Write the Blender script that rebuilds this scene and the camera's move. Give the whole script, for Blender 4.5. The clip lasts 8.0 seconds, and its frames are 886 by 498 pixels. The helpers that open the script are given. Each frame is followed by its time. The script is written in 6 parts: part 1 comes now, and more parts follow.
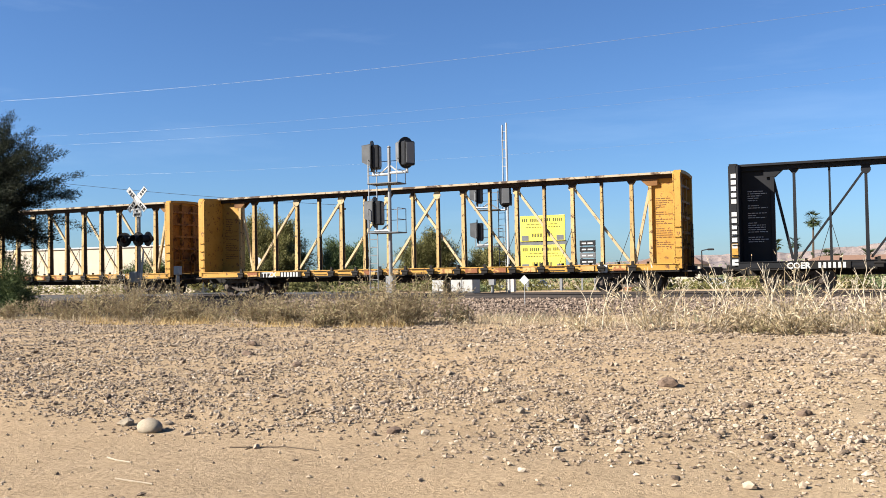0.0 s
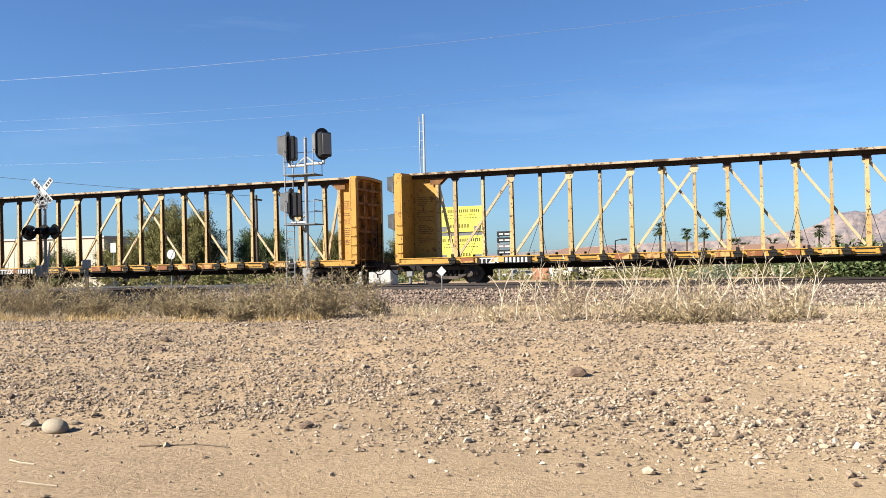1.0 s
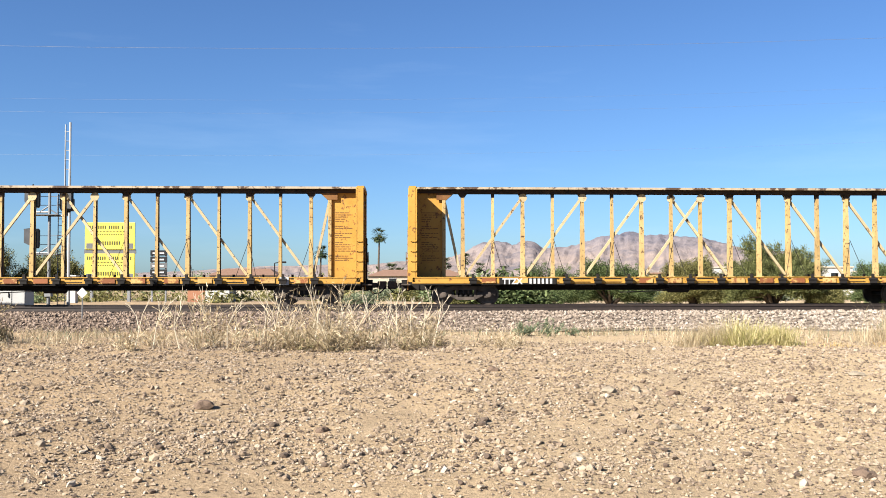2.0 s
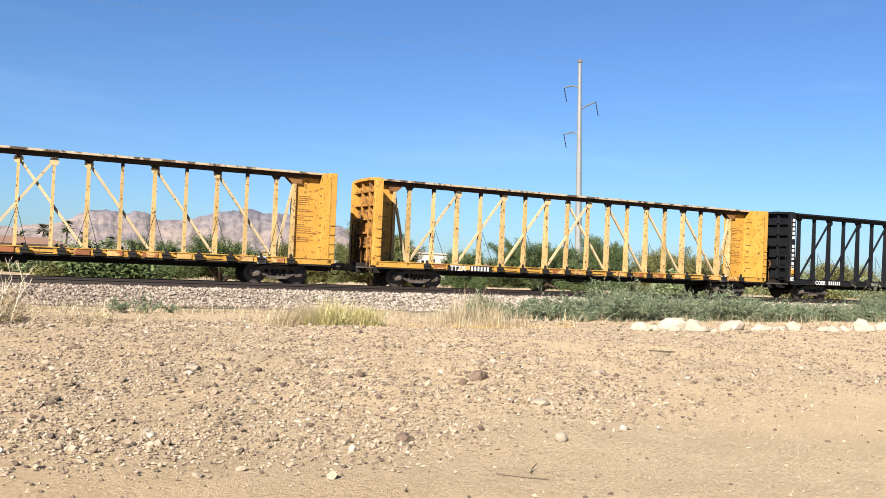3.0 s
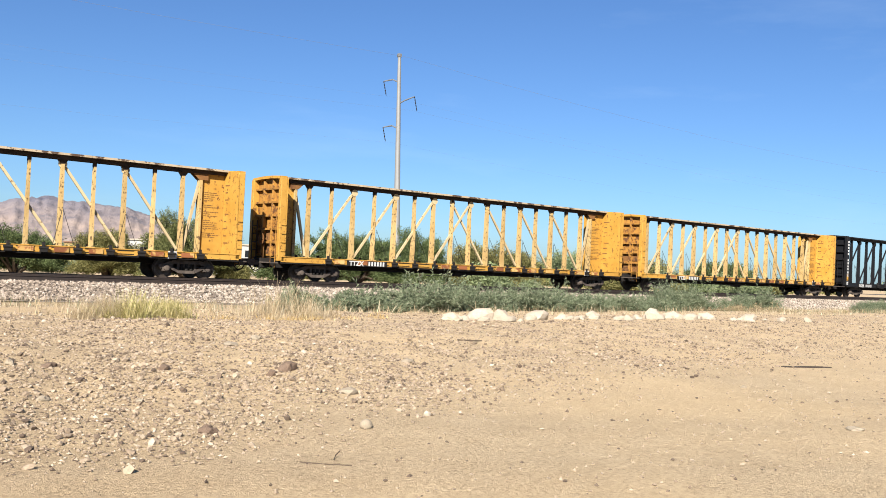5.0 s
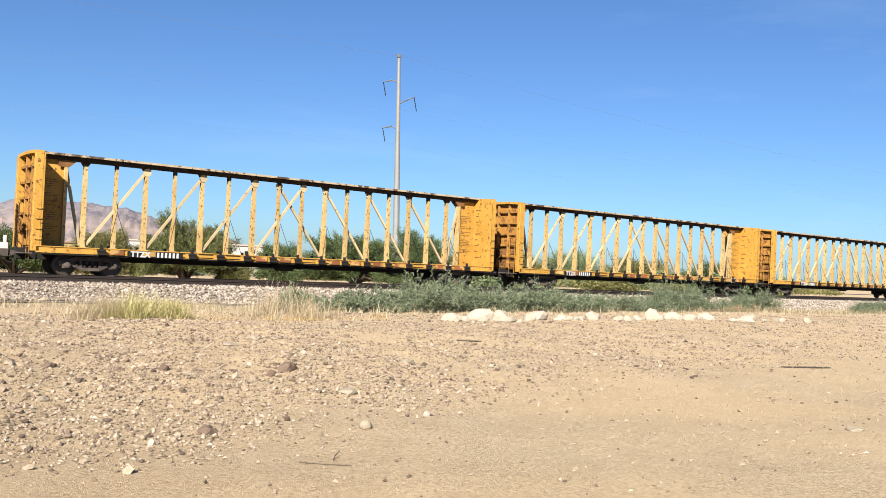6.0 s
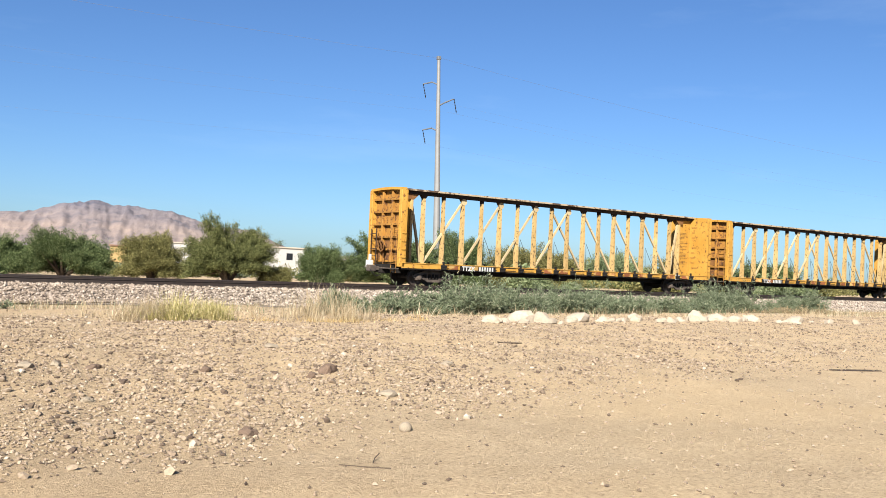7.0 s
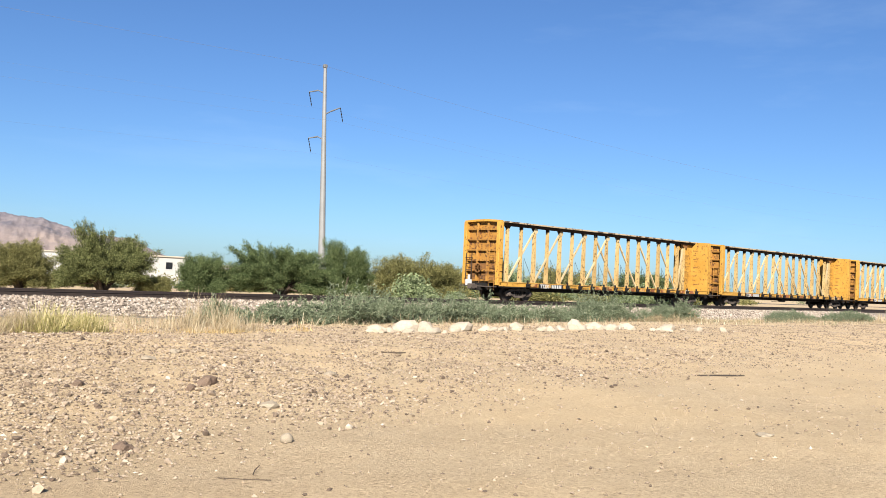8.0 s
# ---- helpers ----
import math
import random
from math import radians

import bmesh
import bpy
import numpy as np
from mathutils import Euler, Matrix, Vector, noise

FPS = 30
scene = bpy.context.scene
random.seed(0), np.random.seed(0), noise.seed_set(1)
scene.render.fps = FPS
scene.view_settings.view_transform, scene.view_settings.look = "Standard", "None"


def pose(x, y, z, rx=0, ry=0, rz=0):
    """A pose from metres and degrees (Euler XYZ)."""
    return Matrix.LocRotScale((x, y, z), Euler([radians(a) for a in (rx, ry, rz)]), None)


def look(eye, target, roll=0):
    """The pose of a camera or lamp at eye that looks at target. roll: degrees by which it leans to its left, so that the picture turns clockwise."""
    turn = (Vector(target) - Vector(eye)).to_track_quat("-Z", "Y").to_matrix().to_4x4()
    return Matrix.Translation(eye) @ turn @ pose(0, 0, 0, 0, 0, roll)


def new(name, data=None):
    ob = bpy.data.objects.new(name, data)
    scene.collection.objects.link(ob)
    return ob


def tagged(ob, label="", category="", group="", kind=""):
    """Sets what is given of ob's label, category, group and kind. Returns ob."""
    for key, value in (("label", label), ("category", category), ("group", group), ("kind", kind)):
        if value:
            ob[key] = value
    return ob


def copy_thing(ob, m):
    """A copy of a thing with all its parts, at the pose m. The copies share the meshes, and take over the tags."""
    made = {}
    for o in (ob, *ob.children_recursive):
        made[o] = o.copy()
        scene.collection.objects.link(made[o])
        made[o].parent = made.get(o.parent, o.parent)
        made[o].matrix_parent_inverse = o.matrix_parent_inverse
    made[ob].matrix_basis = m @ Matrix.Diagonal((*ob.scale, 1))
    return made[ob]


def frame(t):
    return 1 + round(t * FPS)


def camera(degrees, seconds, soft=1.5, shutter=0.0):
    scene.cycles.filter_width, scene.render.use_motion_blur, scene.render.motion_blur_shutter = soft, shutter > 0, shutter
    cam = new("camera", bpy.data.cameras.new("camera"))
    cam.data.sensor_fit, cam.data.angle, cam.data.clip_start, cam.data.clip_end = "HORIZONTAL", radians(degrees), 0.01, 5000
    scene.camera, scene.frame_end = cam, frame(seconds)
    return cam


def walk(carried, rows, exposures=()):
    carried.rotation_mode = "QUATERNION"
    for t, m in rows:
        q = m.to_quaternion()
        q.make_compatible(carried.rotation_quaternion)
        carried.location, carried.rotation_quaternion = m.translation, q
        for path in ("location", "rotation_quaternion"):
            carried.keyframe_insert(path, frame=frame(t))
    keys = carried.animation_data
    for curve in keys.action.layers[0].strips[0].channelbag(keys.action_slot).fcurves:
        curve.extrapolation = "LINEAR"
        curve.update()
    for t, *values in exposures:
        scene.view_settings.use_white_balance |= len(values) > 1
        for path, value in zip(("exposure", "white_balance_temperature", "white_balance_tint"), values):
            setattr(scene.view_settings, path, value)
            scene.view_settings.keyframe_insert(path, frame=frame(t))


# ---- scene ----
cam = camera(52.5, 8.0, soft=0.5)
PATH = [
    (0.0, pose(-0.603, 0.764, 1.260, 91.54, 0.97, 23.91)),
    (0.5, pose(-0.584, 0.755, 1.260, 91.48, 1.04, 23.36)),
    (1.0, pose(-0.523, 0.716, 1.290, 90.84, 1.36, 18.76)),
    (1.5, pose(-0.375, 0.608, 1.382, 91.28, 0.88, 8.84)),
    (2.0, pose(-0.198, 0.569, 1.408, 91.91, 0.06, -2.51)),
    (2.2, pose(-0.121, 0.567, 1.461, 91.33, -0.02, -7.05)),
    (3.3, pose(-0.012, 0.036, 1.457, 91.20, -3.01, -32.36)),
    (3.5, pose(-0.006, 0.023, 1.459, 91.18, -3.01, -35.02)),
    (4.0, pose(0.000, -0.000, 1.450, 90.96, -2.81, -37.76)),
    (4.5, pose(-0.001, -0.005, 1.454, 90.96, -2.69, -38.08)),
    (6.0, pose(0.001, -0.004, 1.451, 91.03, -2.67, -38.14)),
    (6.5, pose(-0.000, 0.010, 1.453, 91.06, -2.65, -37.60)),
    (7.0, pose(0.037, 0.029, 1.450, 91.02, -2.52, -35.55)),
    (7.5, pose(0.027, 0.000, 1.453, 91.25, -2.72, -37.94)),
    (8.0, pose(0.008, -0.054, 1.460, 91.95, -2.57, -42.81)),
]
walk(cam, PATH, [(0.0, 1.80), (2.0, 1.78), (3.5, 1.66), (8.0, 1.60)])

# ---- light ----
SUN_AZ, SUN_EL = 229.0, 33.0
world = bpy.data.worlds.new("world")
scene.world = world
world.use_nodes = True
wn = world.node_tree
sky = wn.nodes.new("ShaderNodeTexSky")
sky.sky_type, sky.sun_disc = "NISHITA", False
sky.sun_elevation, sky.sun_rotation = radians(SUN_EL), radians(SUN_AZ)
sky.altitude, sky.air_density, sky.dust_density, sky.ozone_density = 700, 1.0, 0.8, 2.0
wn.nodes["Background"].inputs["Strength"].default_value = 0.033
tint = wn.nodes.new("ShaderNodeMix")
tint.data_type, tint.blend_type = "RGBA", "MULTIPLY"
tint.inputs[0].default_value, tint.inputs[7].default_value = 1.0, (0.63, 0.90, 1.27, 1)
wn.links.new(sky.outputs[0], tint.inputs[6])
ways = wn.nodes.new("ShaderNodeMapping")
ways.inputs["Rotation"].default_value, ways.inputs["Scale"].default_value = (0.0, radians(18), radians(25)), (1.2, 2.2, 9.0)
wn.links.new(wn.nodes.new("ShaderNodeTexCoord").outputs["Generated"], ways.inputs["Vector"])
wisp = wn.nodes.new("ShaderNodeTexNoise")
wisp.inputs["Scale"].default_value, wisp.inputs["Detail"].default_value, wisp.inputs["Roughness"].default_value = 1.6, 7, 0.6
wn.links.new(ways.outputs[0], wisp.inputs["Vector"])
thin = wn.nodes.new("ShaderNodeMapRange")
thin.inputs[1].default_value, thin.inputs[2].default_value, thin.inputs[4].default_value = 0.54, 0.82, 0.11
wn.links.new(wisp.outputs["Fac"], thin.inputs[0])
veil = wn.nodes.new("ShaderNodeMix")
veil.data_type, veil.inputs[7].default_value = "RGBA", (9.0, 11.0, 13.0, 1)
wn.links.new(thin.outputs[0], veil.inputs[0])
wn.links.new(tint.outputs[2], veil.inputs[6])
wn.links.new(veil.outputs[2], wn.nodes["Background"].inputs["Color"])
sun = new("sun", bpy.data.lights.new("sun", "SUN"))
sun.data.energy, sun.data.angle, sun.data.color = 5.0, radians(0.53), (1.0, 0.945, 0.865)
sdir = Vector((math.sin(radians(SUN_AZ)) * math.cos(radians(SUN_EL)), math.cos(radians(SUN_AZ)) * math.cos(radians(SUN_EL)), math.sin(radians(SUN_EL))))
sun.matrix_world = look(sdir * 100, (0, 0, 0))


# ---- materials ----
def ramp(nt, src, stops):
    r = nt.nodes.new("ShaderNodeValToRGB")
    while len(r.color_ramp.elements) < len(stops):
        r.color_ramp.elements.new(0.5)
    for e, (p, c) in zip(r.color_ramp.elements, stops):
        e.position = p
        e.color = (*c, 1) if len(c) == 3 else c
    nt.links.new(src, r.inputs[0])
    return r.outputs[0]


def noise_tex(nt, coord, scale, detail=6, rough=0.6):
    n = nt.nodes.new("ShaderNodeTexNoise")
    n.inputs["Scale"].default_value, n.inputs["Detail"].default_value, n.inputs["Roughness"].default_value = scale, detail, rough
    nt.links.new(coord, n.inputs["Vector"])
    return n.outputs["Fac"]


def mix(nt, fac, a, b, blend="MIX"):
    m = nt.nodes.new("ShaderNodeMix")
    m.data_type, m.blend_type = "RGBA", blend
    for sock, v in ((m.inputs[0], fac), (m.inputs[6], a), (m.inputs[7], b)):
        if hasattr(v, "links"):
            nt.links.new(v, sock)
        elif isinstance(v, (int, float)):
            sock.default_value = v
        else:
            sock.default_value = (*v, 1)
    return m.outputs[2]


ALBEDO = 0.46


def tone(c, k=ALBEDO):
    return tuple(v * k for v in c)


def material(name, a, b, scale, rough=0.85, metal=0.0, bump=0.0, bump_scale=None, patch=None, patch_scale=3.0, patch_at=0.6, vary=0.0, island=0.0):
    """Two-tone noise over object space, patches of a third colour, and fine relief."""
    a, b = tone(a), tone(b)
    patch = tone(patch) if patch else None
    m = bpy.data.materials.new(name)
    m.use_nodes = True
    nt = m.node_tree
    p = nt.nodes["Principled BSDF"]
    co = nt.nodes.new("ShaderNodeTexCoord").outputs["Object"]
    if vary:
        shift = nt.nodes.new("ShaderNodeVectorMath")
        shift.operation = "MULTIPLY_ADD"
        nt.links.new(nt.nodes.new("ShaderNodeObjectInfo").outputs["Random"], shift.inputs[0])
        shift.inputs[1].default_value = (37.0, 19.0, 53.0)
        nt.links.new(co, shift.inputs[2])
        co = shift.outputs[0]
    n1 = noise_tex(nt, co, scale)
    col = ramp(nt, n1, [(0.3, a), (0.7, b)])
    if patch:
        n2 = noise_tex(nt, co, patch_scale, 8, 0.7)
        f = ramp(nt, n2, [(patch_at, (0, 0, 0)), (patch_at + 0.06, (1, 1, 1))])
        col = mix(nt, f, col, patch)
    for amount, node, out in ((vary, "ShaderNodeObjectInfo", "Random"), (island, "ShaderNodeNewGeometry", "Random Per Island")):
        if amount:
            r = nt.nodes.new(node).outputs[out]
            lo, hi = 1 - amount, 1 + amount
            f = ramp(nt, r, [(0.0, (lo, lo, lo)), (1.0, (hi, hi, hi))])
            col = mix(nt, 1.0, col, f, "MULTIPLY")
    nt.links.new(col, p.inputs["Base Color"])
    p.inputs["Specular IOR Level"].default_value = 0.25 if rough > 0.45 and not metal else 0.5
    p.inputs["Roughness"].default_value, p.inputs["Metallic"].default_value = rough, metal
    if bump:
        bn = nt.nodes.new("ShaderNodeBump")
        bn.inputs["Strength"].default_value, bn.inputs["Distance"].default_value = bump, 0.02
        nt.links.new(noise_tex(nt, co, bump_scale or scale * 4, 8, 0.7), bn.inputs["Height"])
        nt.links.new(bn.outputs[0], p.inputs["Normal"])
    return m


YELLOW = material("weathered_yellow_paint", (0.64, 0.325, 0.05), (0.80, 0.44, 0.085), 1.3, 0.6, 0, 0.15, 20, (0.24, 0.105, 0.035), 5.5, 0.565, 0.08)
RUSTY = material("rust_stained_yellow_paint", (0.40, 0.18, 0.04), (0.62, 0.31, 0.06), 2.2, 0.7, 0, 0.2, 16, (0.17, 0.075, 0.03), 3.5, 0.52, 0.1)
YELLOW_WORN = material("worn_post_paint", (0.58, 0.37, 0.13), (0.80, 0.57, 0.25), 1.1, 0.7, 0, 0.2, 20, (0.12, 0.065, 0.033), 8.0, 0.55, 0.12)
YELLOW_PALE = material("pale_dusty_yellow_paint", (0.66, 0.50, 0.27), (0.76, 0.60, 0.35), 2.0, 0.65, 0, 0.2, 20, (0.20, 0.11, 0.05), 6.0, 0.58, 0.12)
CHORD = material("rusted_chord_paint", (0.52, 0.39, 0.24), (0.70, 0.57, 0.40), 3.0, 0.7, 0, 0.2, 14, (0.12, 0.07, 0.042), 2.5, 0.5)
DARKRUST = material("dark_rust_brown_paint", (0.20, 0.085, 0.03), (0.40, 0.19, 0.055), 2.6, 0.8, 0, 0.25, 16, (0.10, 0.05, 0.025), 4.0, 0.55)
SILLPLATE = material("patched_sill_paint", (0.62, 0.34, 0.09), (0.78, 0.52, 0.20), 1.6, 0.7, 0, 0.2, 18, (0.34, 0.12, 0.045), 1.7, 0.48, 0.25)
GREYPLATE = material("pale_grey_sill_stencils", (0.30, 0.28, 0.24), (0.52, 0.50, 0.44), 2.0, 0.75, 0, 0.2, 18, (0.10, 0.08, 0.06), 2.0, 0.55, 0.4)
# near-black rust that also holds the shade under chords and inside post channels
RUST_SHADE = material("dark_rust_and_shade", (0.035, 0.022, 0.016), (0.10, 0.06, 0.035), 2.0, 0.85, 0, 0.2, 14)
BLACKPAINT = material("black_car_paint", (0.006, 0.0065, 0.008), (0.014, 0.014, 0.017), 1.5, 0.6, 0, 0.1, 20, (0.04, 0.03, 0.025), 5.0, 0.68, 0.1)
GRIME = material("truck_grime", (0.06, 0.047, 0.04), (0.19, 0.15, 0.12), 3.0, 0.85, 0, 0.3, 16)
UNDER = material("dark_underframe", (0.01, 0.009, 0.008), (0.03, 0.024, 0.02), 3.0, 0.85, 0, 0.2, 16)
RIM = material("wheel_steel", (0.10, 0.075, 0.06), (0.2, 0.16, 0.13), 5.0, 0.5, 0.6)
DECK = material("deck_boards", (0.10, 0.062, 0.035), (0.19, 0.12, 0.06), 2.0, 0.85, 0, 0.3, 12)
WHITE = material("white_stencil_paint", (0.72, 0.71, 0.68), (0.82, 0.81, 0.78), 6.0, 0.7)
STENCIL = material("brown_stencil_paint", (0.17, 0.085, 0.03), (0.30, 0.15, 0.05), 8.0, 0.7)
RAIL = material("rail_steel", (0.03, 0.02, 0.016), (0.065, 0.042, 0.03), 6.0, 0.6, 0.2, 0.1)
TIE = material("tie_timber", (0.025, 0.019, 0.015), (0.07, 0.053, 0.04), 5.0, 0.9, 0, 0.4, 30, vary=0.25)
STEEL = material("galvanised_steel", (0.34, 0.35, 0.36), (0.46, 0.46, 0.46), 6.0, 0.5, 0.5, 0.05)
POLEMAT = material("weathering_pole_steel", (0.30, 0.30, 0.29), (0.38, 0.38, 0.37), 0.8, 0.6, 0.2)
BLACK = material("signal_black_paint", (0.014, 0.014, 0.016), (0.03, 0.03, 0.032), 8.0, 0.5)


# ---- building blocks ----
def box(bm, x0, x1, y0, y1, z0, z1):
    v = [bm.verts.new((x, y, z)) for x in (x0, x1) for y in (y0, y1) for z in (z0, z1)]
    for f in ((0, 1, 3, 2), (4, 6, 7, 5), (0, 4, 5, 1), (2, 3, 7, 6), (0, 2, 6, 4), (1, 5, 7, 3)):
        bm.faces.new([v[i] for i in f])


def beam(bm, p, q, w0, h0, w1=None, h1=None, side=(0, 1, 0)):
    """A bar from p to q, w wide across 'side' x axis of the bar and h along side, tapering."""
    p, q, side = Vector(p), Vector(q), Vector(side).normalized()
    w1, h1 = (w0 if w1 is None else w1), (h0 if h1 is None else h1)
    a = (q - p).normalized().cross(side).normalized()
    rings = []
    for c, w, h in ((p, w0, h0), (q, w1, h1)):
        rings.append([bm.verts.new(c + a * (sx * w / 2) + side * (sy * h / 2)) for sx, sy in ((-1, -1), (1, -1), (1, 1), (-1, 1))])
    for i in range(4):
        bm.faces.new([rings[0][i], rings[0][(i + 1) % 4], rings[1][(i + 1) % 4], rings[1][i]])
    bm.faces.new(rings[0][::-1])
    bm.faces.new(rings[1])


def tube(bm, p, q, r0, r1=None, n=8, caps=True):
    p, q = Vector(p), Vector(q)
    r1 = r0 if r1 is None else r1
    d = (q - p).normalized()
    a = d.orthogonal().normalized()
    b = d.cross(a)
    rings = []
    for c, r in ((p, r0), (q, r1)):
        rings.append([bm.verts.new(c + a * (r * math.cos(2 * math.pi * i / n)) + b * (r * math.sin(2 * math.pi * i / n))) for i in range(n)])
    for i in range(n):
        bm.faces.new([rings[0][i], rings[0][(i + 1) % n], rings[1][(i + 1) % n], rings[1][i]])
    if caps:
        bm.faces.new(rings[0][::-1])
        bm.faces.new(rings[1])


def lathe(bm, prof, axis="y", n=20, at=(0, 0, 0)):
    """A solid of revolution from (along, radius) pairs."""
    at = Vector(at)
    rings = []
    for h, r in prof:
        ring = []
        for i in range(n):
            c, s = r * math.cos(2 * math.pi * i / n), r * math.sin(2 * math.pi * i / n)
            v = {"x": (h, c, s), "y": (s, h, c), "z": (c, s, h)}[axis]
            ring.append(bm.verts.new(at + Vector(v)))
        rings.append(ring)
    for a, b in zip(rings, rings[1:]):
        for i in range(n):
            bm.faces.new([a[i], a[(i + 1) % n], b[(i + 1) % n], b[i]])
    bm.faces.new(rings[0][::-1])
    bm.faces.new(rings[-1])


def finish(bm, name, mat, bevel=0.0, smooth=False):
    bmesh.ops.recalc_face_normals(bm, faces=bm.faces)
    if bevel:
        bmesh.ops.bevel(bm, geom=list(bm.edges), offset=bevel, segments=1, affect="EDGES", profile=0.5)
    me = bpy.data.meshes.new(name)
    bm.to_mesh(me)
    bm.free()
    for m in (mat if isinstance(mat, (list, tuple)) else [mat]):
        me.materials.append(m)
    if smooth:
        me.polygons.foreach_set("use_smooth", [True] * len(me.polygons))
    return me


def part(name, bm, mat, parent, label="", bevel=0.0, smooth=False, at=None):
    me = bm if isinstance(bm, bpy.types.Mesh) else finish(bm, name, mat, bevel, smooth)
    ob = new(name, me)
    ob.parent = parent
    if at is not None:
        ob.matrix_basis = at
    if label:
        tagged(ob, label)
    return ob


def B(*boxes):
    bm = bmesh.new()
    for b in boxes:
        box(bm, *b)
    return bm


def thing(name, label, category, m=None, group="", kind=""):
    ob = tagged(new(name), label, category, group, kind)
    if m is not None:
        ob.matrix_basis = m
    return ob


def solid(name, bm, mat, label, category, m=None, group="", kind="", bevel=0.0, smooth=False):
    ob = tagged(new(name, finish(bm, name, mat, bevel, smooth)), label, category, group, kind)
    if m is not None:
        ob.matrix_basis = m
    return ob


def bars(rows_, width, height, depth=0.006):
    """Unreadable lettering as bars in the xz plane, facing -y; rows_ of (z, x0, x1)."""
    bm = bmesh.new()
    for z, x0, x1 in rows_:
        box(bm, x0, x1, -depth, 0, z, z + height)
    return bm


def lettering(text, size, depth=0.004):
    """Built-in font, as a mesh in the xz plane facing -y."""
    cu = bpy.data.curves.new("letters", "FONT")
    cu.body, cu.size, cu.extrude, cu.align_x, cu.resolution_u = text, size, depth, "LEFT", 2
    cu.offset = size * 0.035
    ob = bpy.data.objects.new("letters", cu)
    scene.collection.objects.link(ob)
    me = bpy.data.meshes.new_from_object(ob.evaluated_get(bpy.context.evaluated_depsgraph_get()))
    bpy.data.objects.remove(ob)
    bpy.data.curves.remove(cu)
    me.transform(Matrix.Rotation(radians(90), 4, "X"))
    return me


# ---- ground ----
TRACK_Y, TRACK2_Y, RAIL_Z = 36.7, 32.3, 0.38


def sstep(a, b, v):
    t = np.clip((v - a) / (b - a), 0, 1)
    return t * t * (3 - 2 * t)


def ground_z(x, y):
    """Dirt road, rising gravel shoulder, a crest, the ditch before the ballast, and the flat beyond."""
    x, y = np.asarray(x, float), np.asarray(y, float)
    crest = 14.6 + 0.5 * np.sin(x * 0.21 + 1.0) + 0.3 * np.sin(x * 0.53)
    up = sstep(6.0, 13.2, y + 0.4 * np.sin(x * 0.33))
    down = sstep(crest + 0.8, 26.5, y)
    z = 0.05 + 0.27 * up - 0.47 * down + 0.2 * sstep(38.5, 44.0, y) - 2.25 * sstep(46.0, 150.0, y)
    z = z + 0.022 * np.sin(x * 0.9 + 0.7 * y) * np.sin(0.8 * y - 0.5 * x) + 0.012 * np.sin(2.3 * x + 1.1 * y) * np.sin(2.1 * y - 0.6 * x + 1.0)
    lump = np.zeros_like(z)
    for k in range(7):
        a, q = 2.4 * k + 0.3, 4.5 + 2.3 * k
        lump = lump + np.sin(q * (x * np.cos(a) + y * np.sin(a)) + 1.7 * np.sin(0.9 * x + k) + 1.3 * np.sin(1.1 * y - k)) / (1 + 0.25 * k)
    edge = np.interp(x, [-14, -6, -2, 2, 6, 12, 40], [7.6, 6.9, 6.5, 6.2, 7.3, 8.2, 9.0])
    z = z + 0.0075 * lump * (0.12 + 0.88 * sstep(-0.8, 1.8, y - edge)) * (1 - sstep(18, 26, y))
    return z


def gz(x, y):
    return float(ground_z(x, y))


DIRT = bpy.data.materials.new("desert_dirt")
DIRT.use_nodes = True
nt = DIRT.node_tree
pr = nt.nodes["Principled BSDF"]
co = nt.nodes.new("ShaderNodeTexCoord").outputs["Object"]
big, mid, fine = noise_tex(nt, co, 0.25, 4), noise_tex(nt, co, 2.2, 8, 0.65), noise_tex(nt, co, 30.0, 8, 0.75)
c1 = ramp(nt, mid, [(0.3, (0.252, 0.186, 0.112)), (0.7, (0.362, 0.279, 0.178))])
# darkest speckle of the fine noise paints small shadows among the clods
c2 = ramp(nt, fine, [(0.39, (0.105, 0.074, 0.046)), (0.48, (0.305, 0.233, 0.148)), (0.66, (0.43, 0.342, 0.224))])
col = mix(nt, 0.5, c1, c2)
col = mix(nt, ramp(nt, big, [(0.4, (0, 0, 0)), (0.65, (0.45, 0.45, 0.45))]), col, (0.37, 0.272, 0.158))
# browner, darker soil towards the crossing, paler along the other side
sep = nt.nodes.new("ShaderNodeSeparateXYZ")
nt.links.new(co, sep.inputs[0])
reach = nt.nodes.new("ShaderNodeMapRange")
nt.links.new(sep.outputs[0], reach.inputs[0])
reach.inputs[1].default_value, reach.inputs[2].default_value = -3.0, 5.0
col = mix(nt, 1.0, col, ramp(nt, reach.outputs[0], [(0.0, (0.86, 0.82, 0.80)), (1.0, (1.10, 1.10, 1.09))]), "MULTIPLY")
nt.links.new(col, pr.inputs["Base Color"])
pr.inputs["Roughness"].default_value, pr.inputs["Specular IOR Level"].default_value = 0.95, 0.1
bn = nt.nodes.new("ShaderNodeBump")
bn.inputs["Strength"].default_value, bn.inputs["Distance"].default_value = 0.9, 0.05
nt.links.new(mix(nt, 0.5, noise_tex(nt, co, 9.0, 8, 0.7), fine), bn.inputs["Height"])
nt.links.new(bn.outputs[0], pr.inputs["Normal"])


def spaced(lo, hi, step, far):
    inner = list(np.arange(lo, hi + 1e-6, step))
    out, s, v = [], step, hi
    while v < far:
        s *= 1.35
        v += s
        out.append(v)
    low, s, v = [], step, lo
    while v > -far:
        s *= 1.35
        v -= s
        low.append(v)
    return np.array(low[::-1] + inner + out)


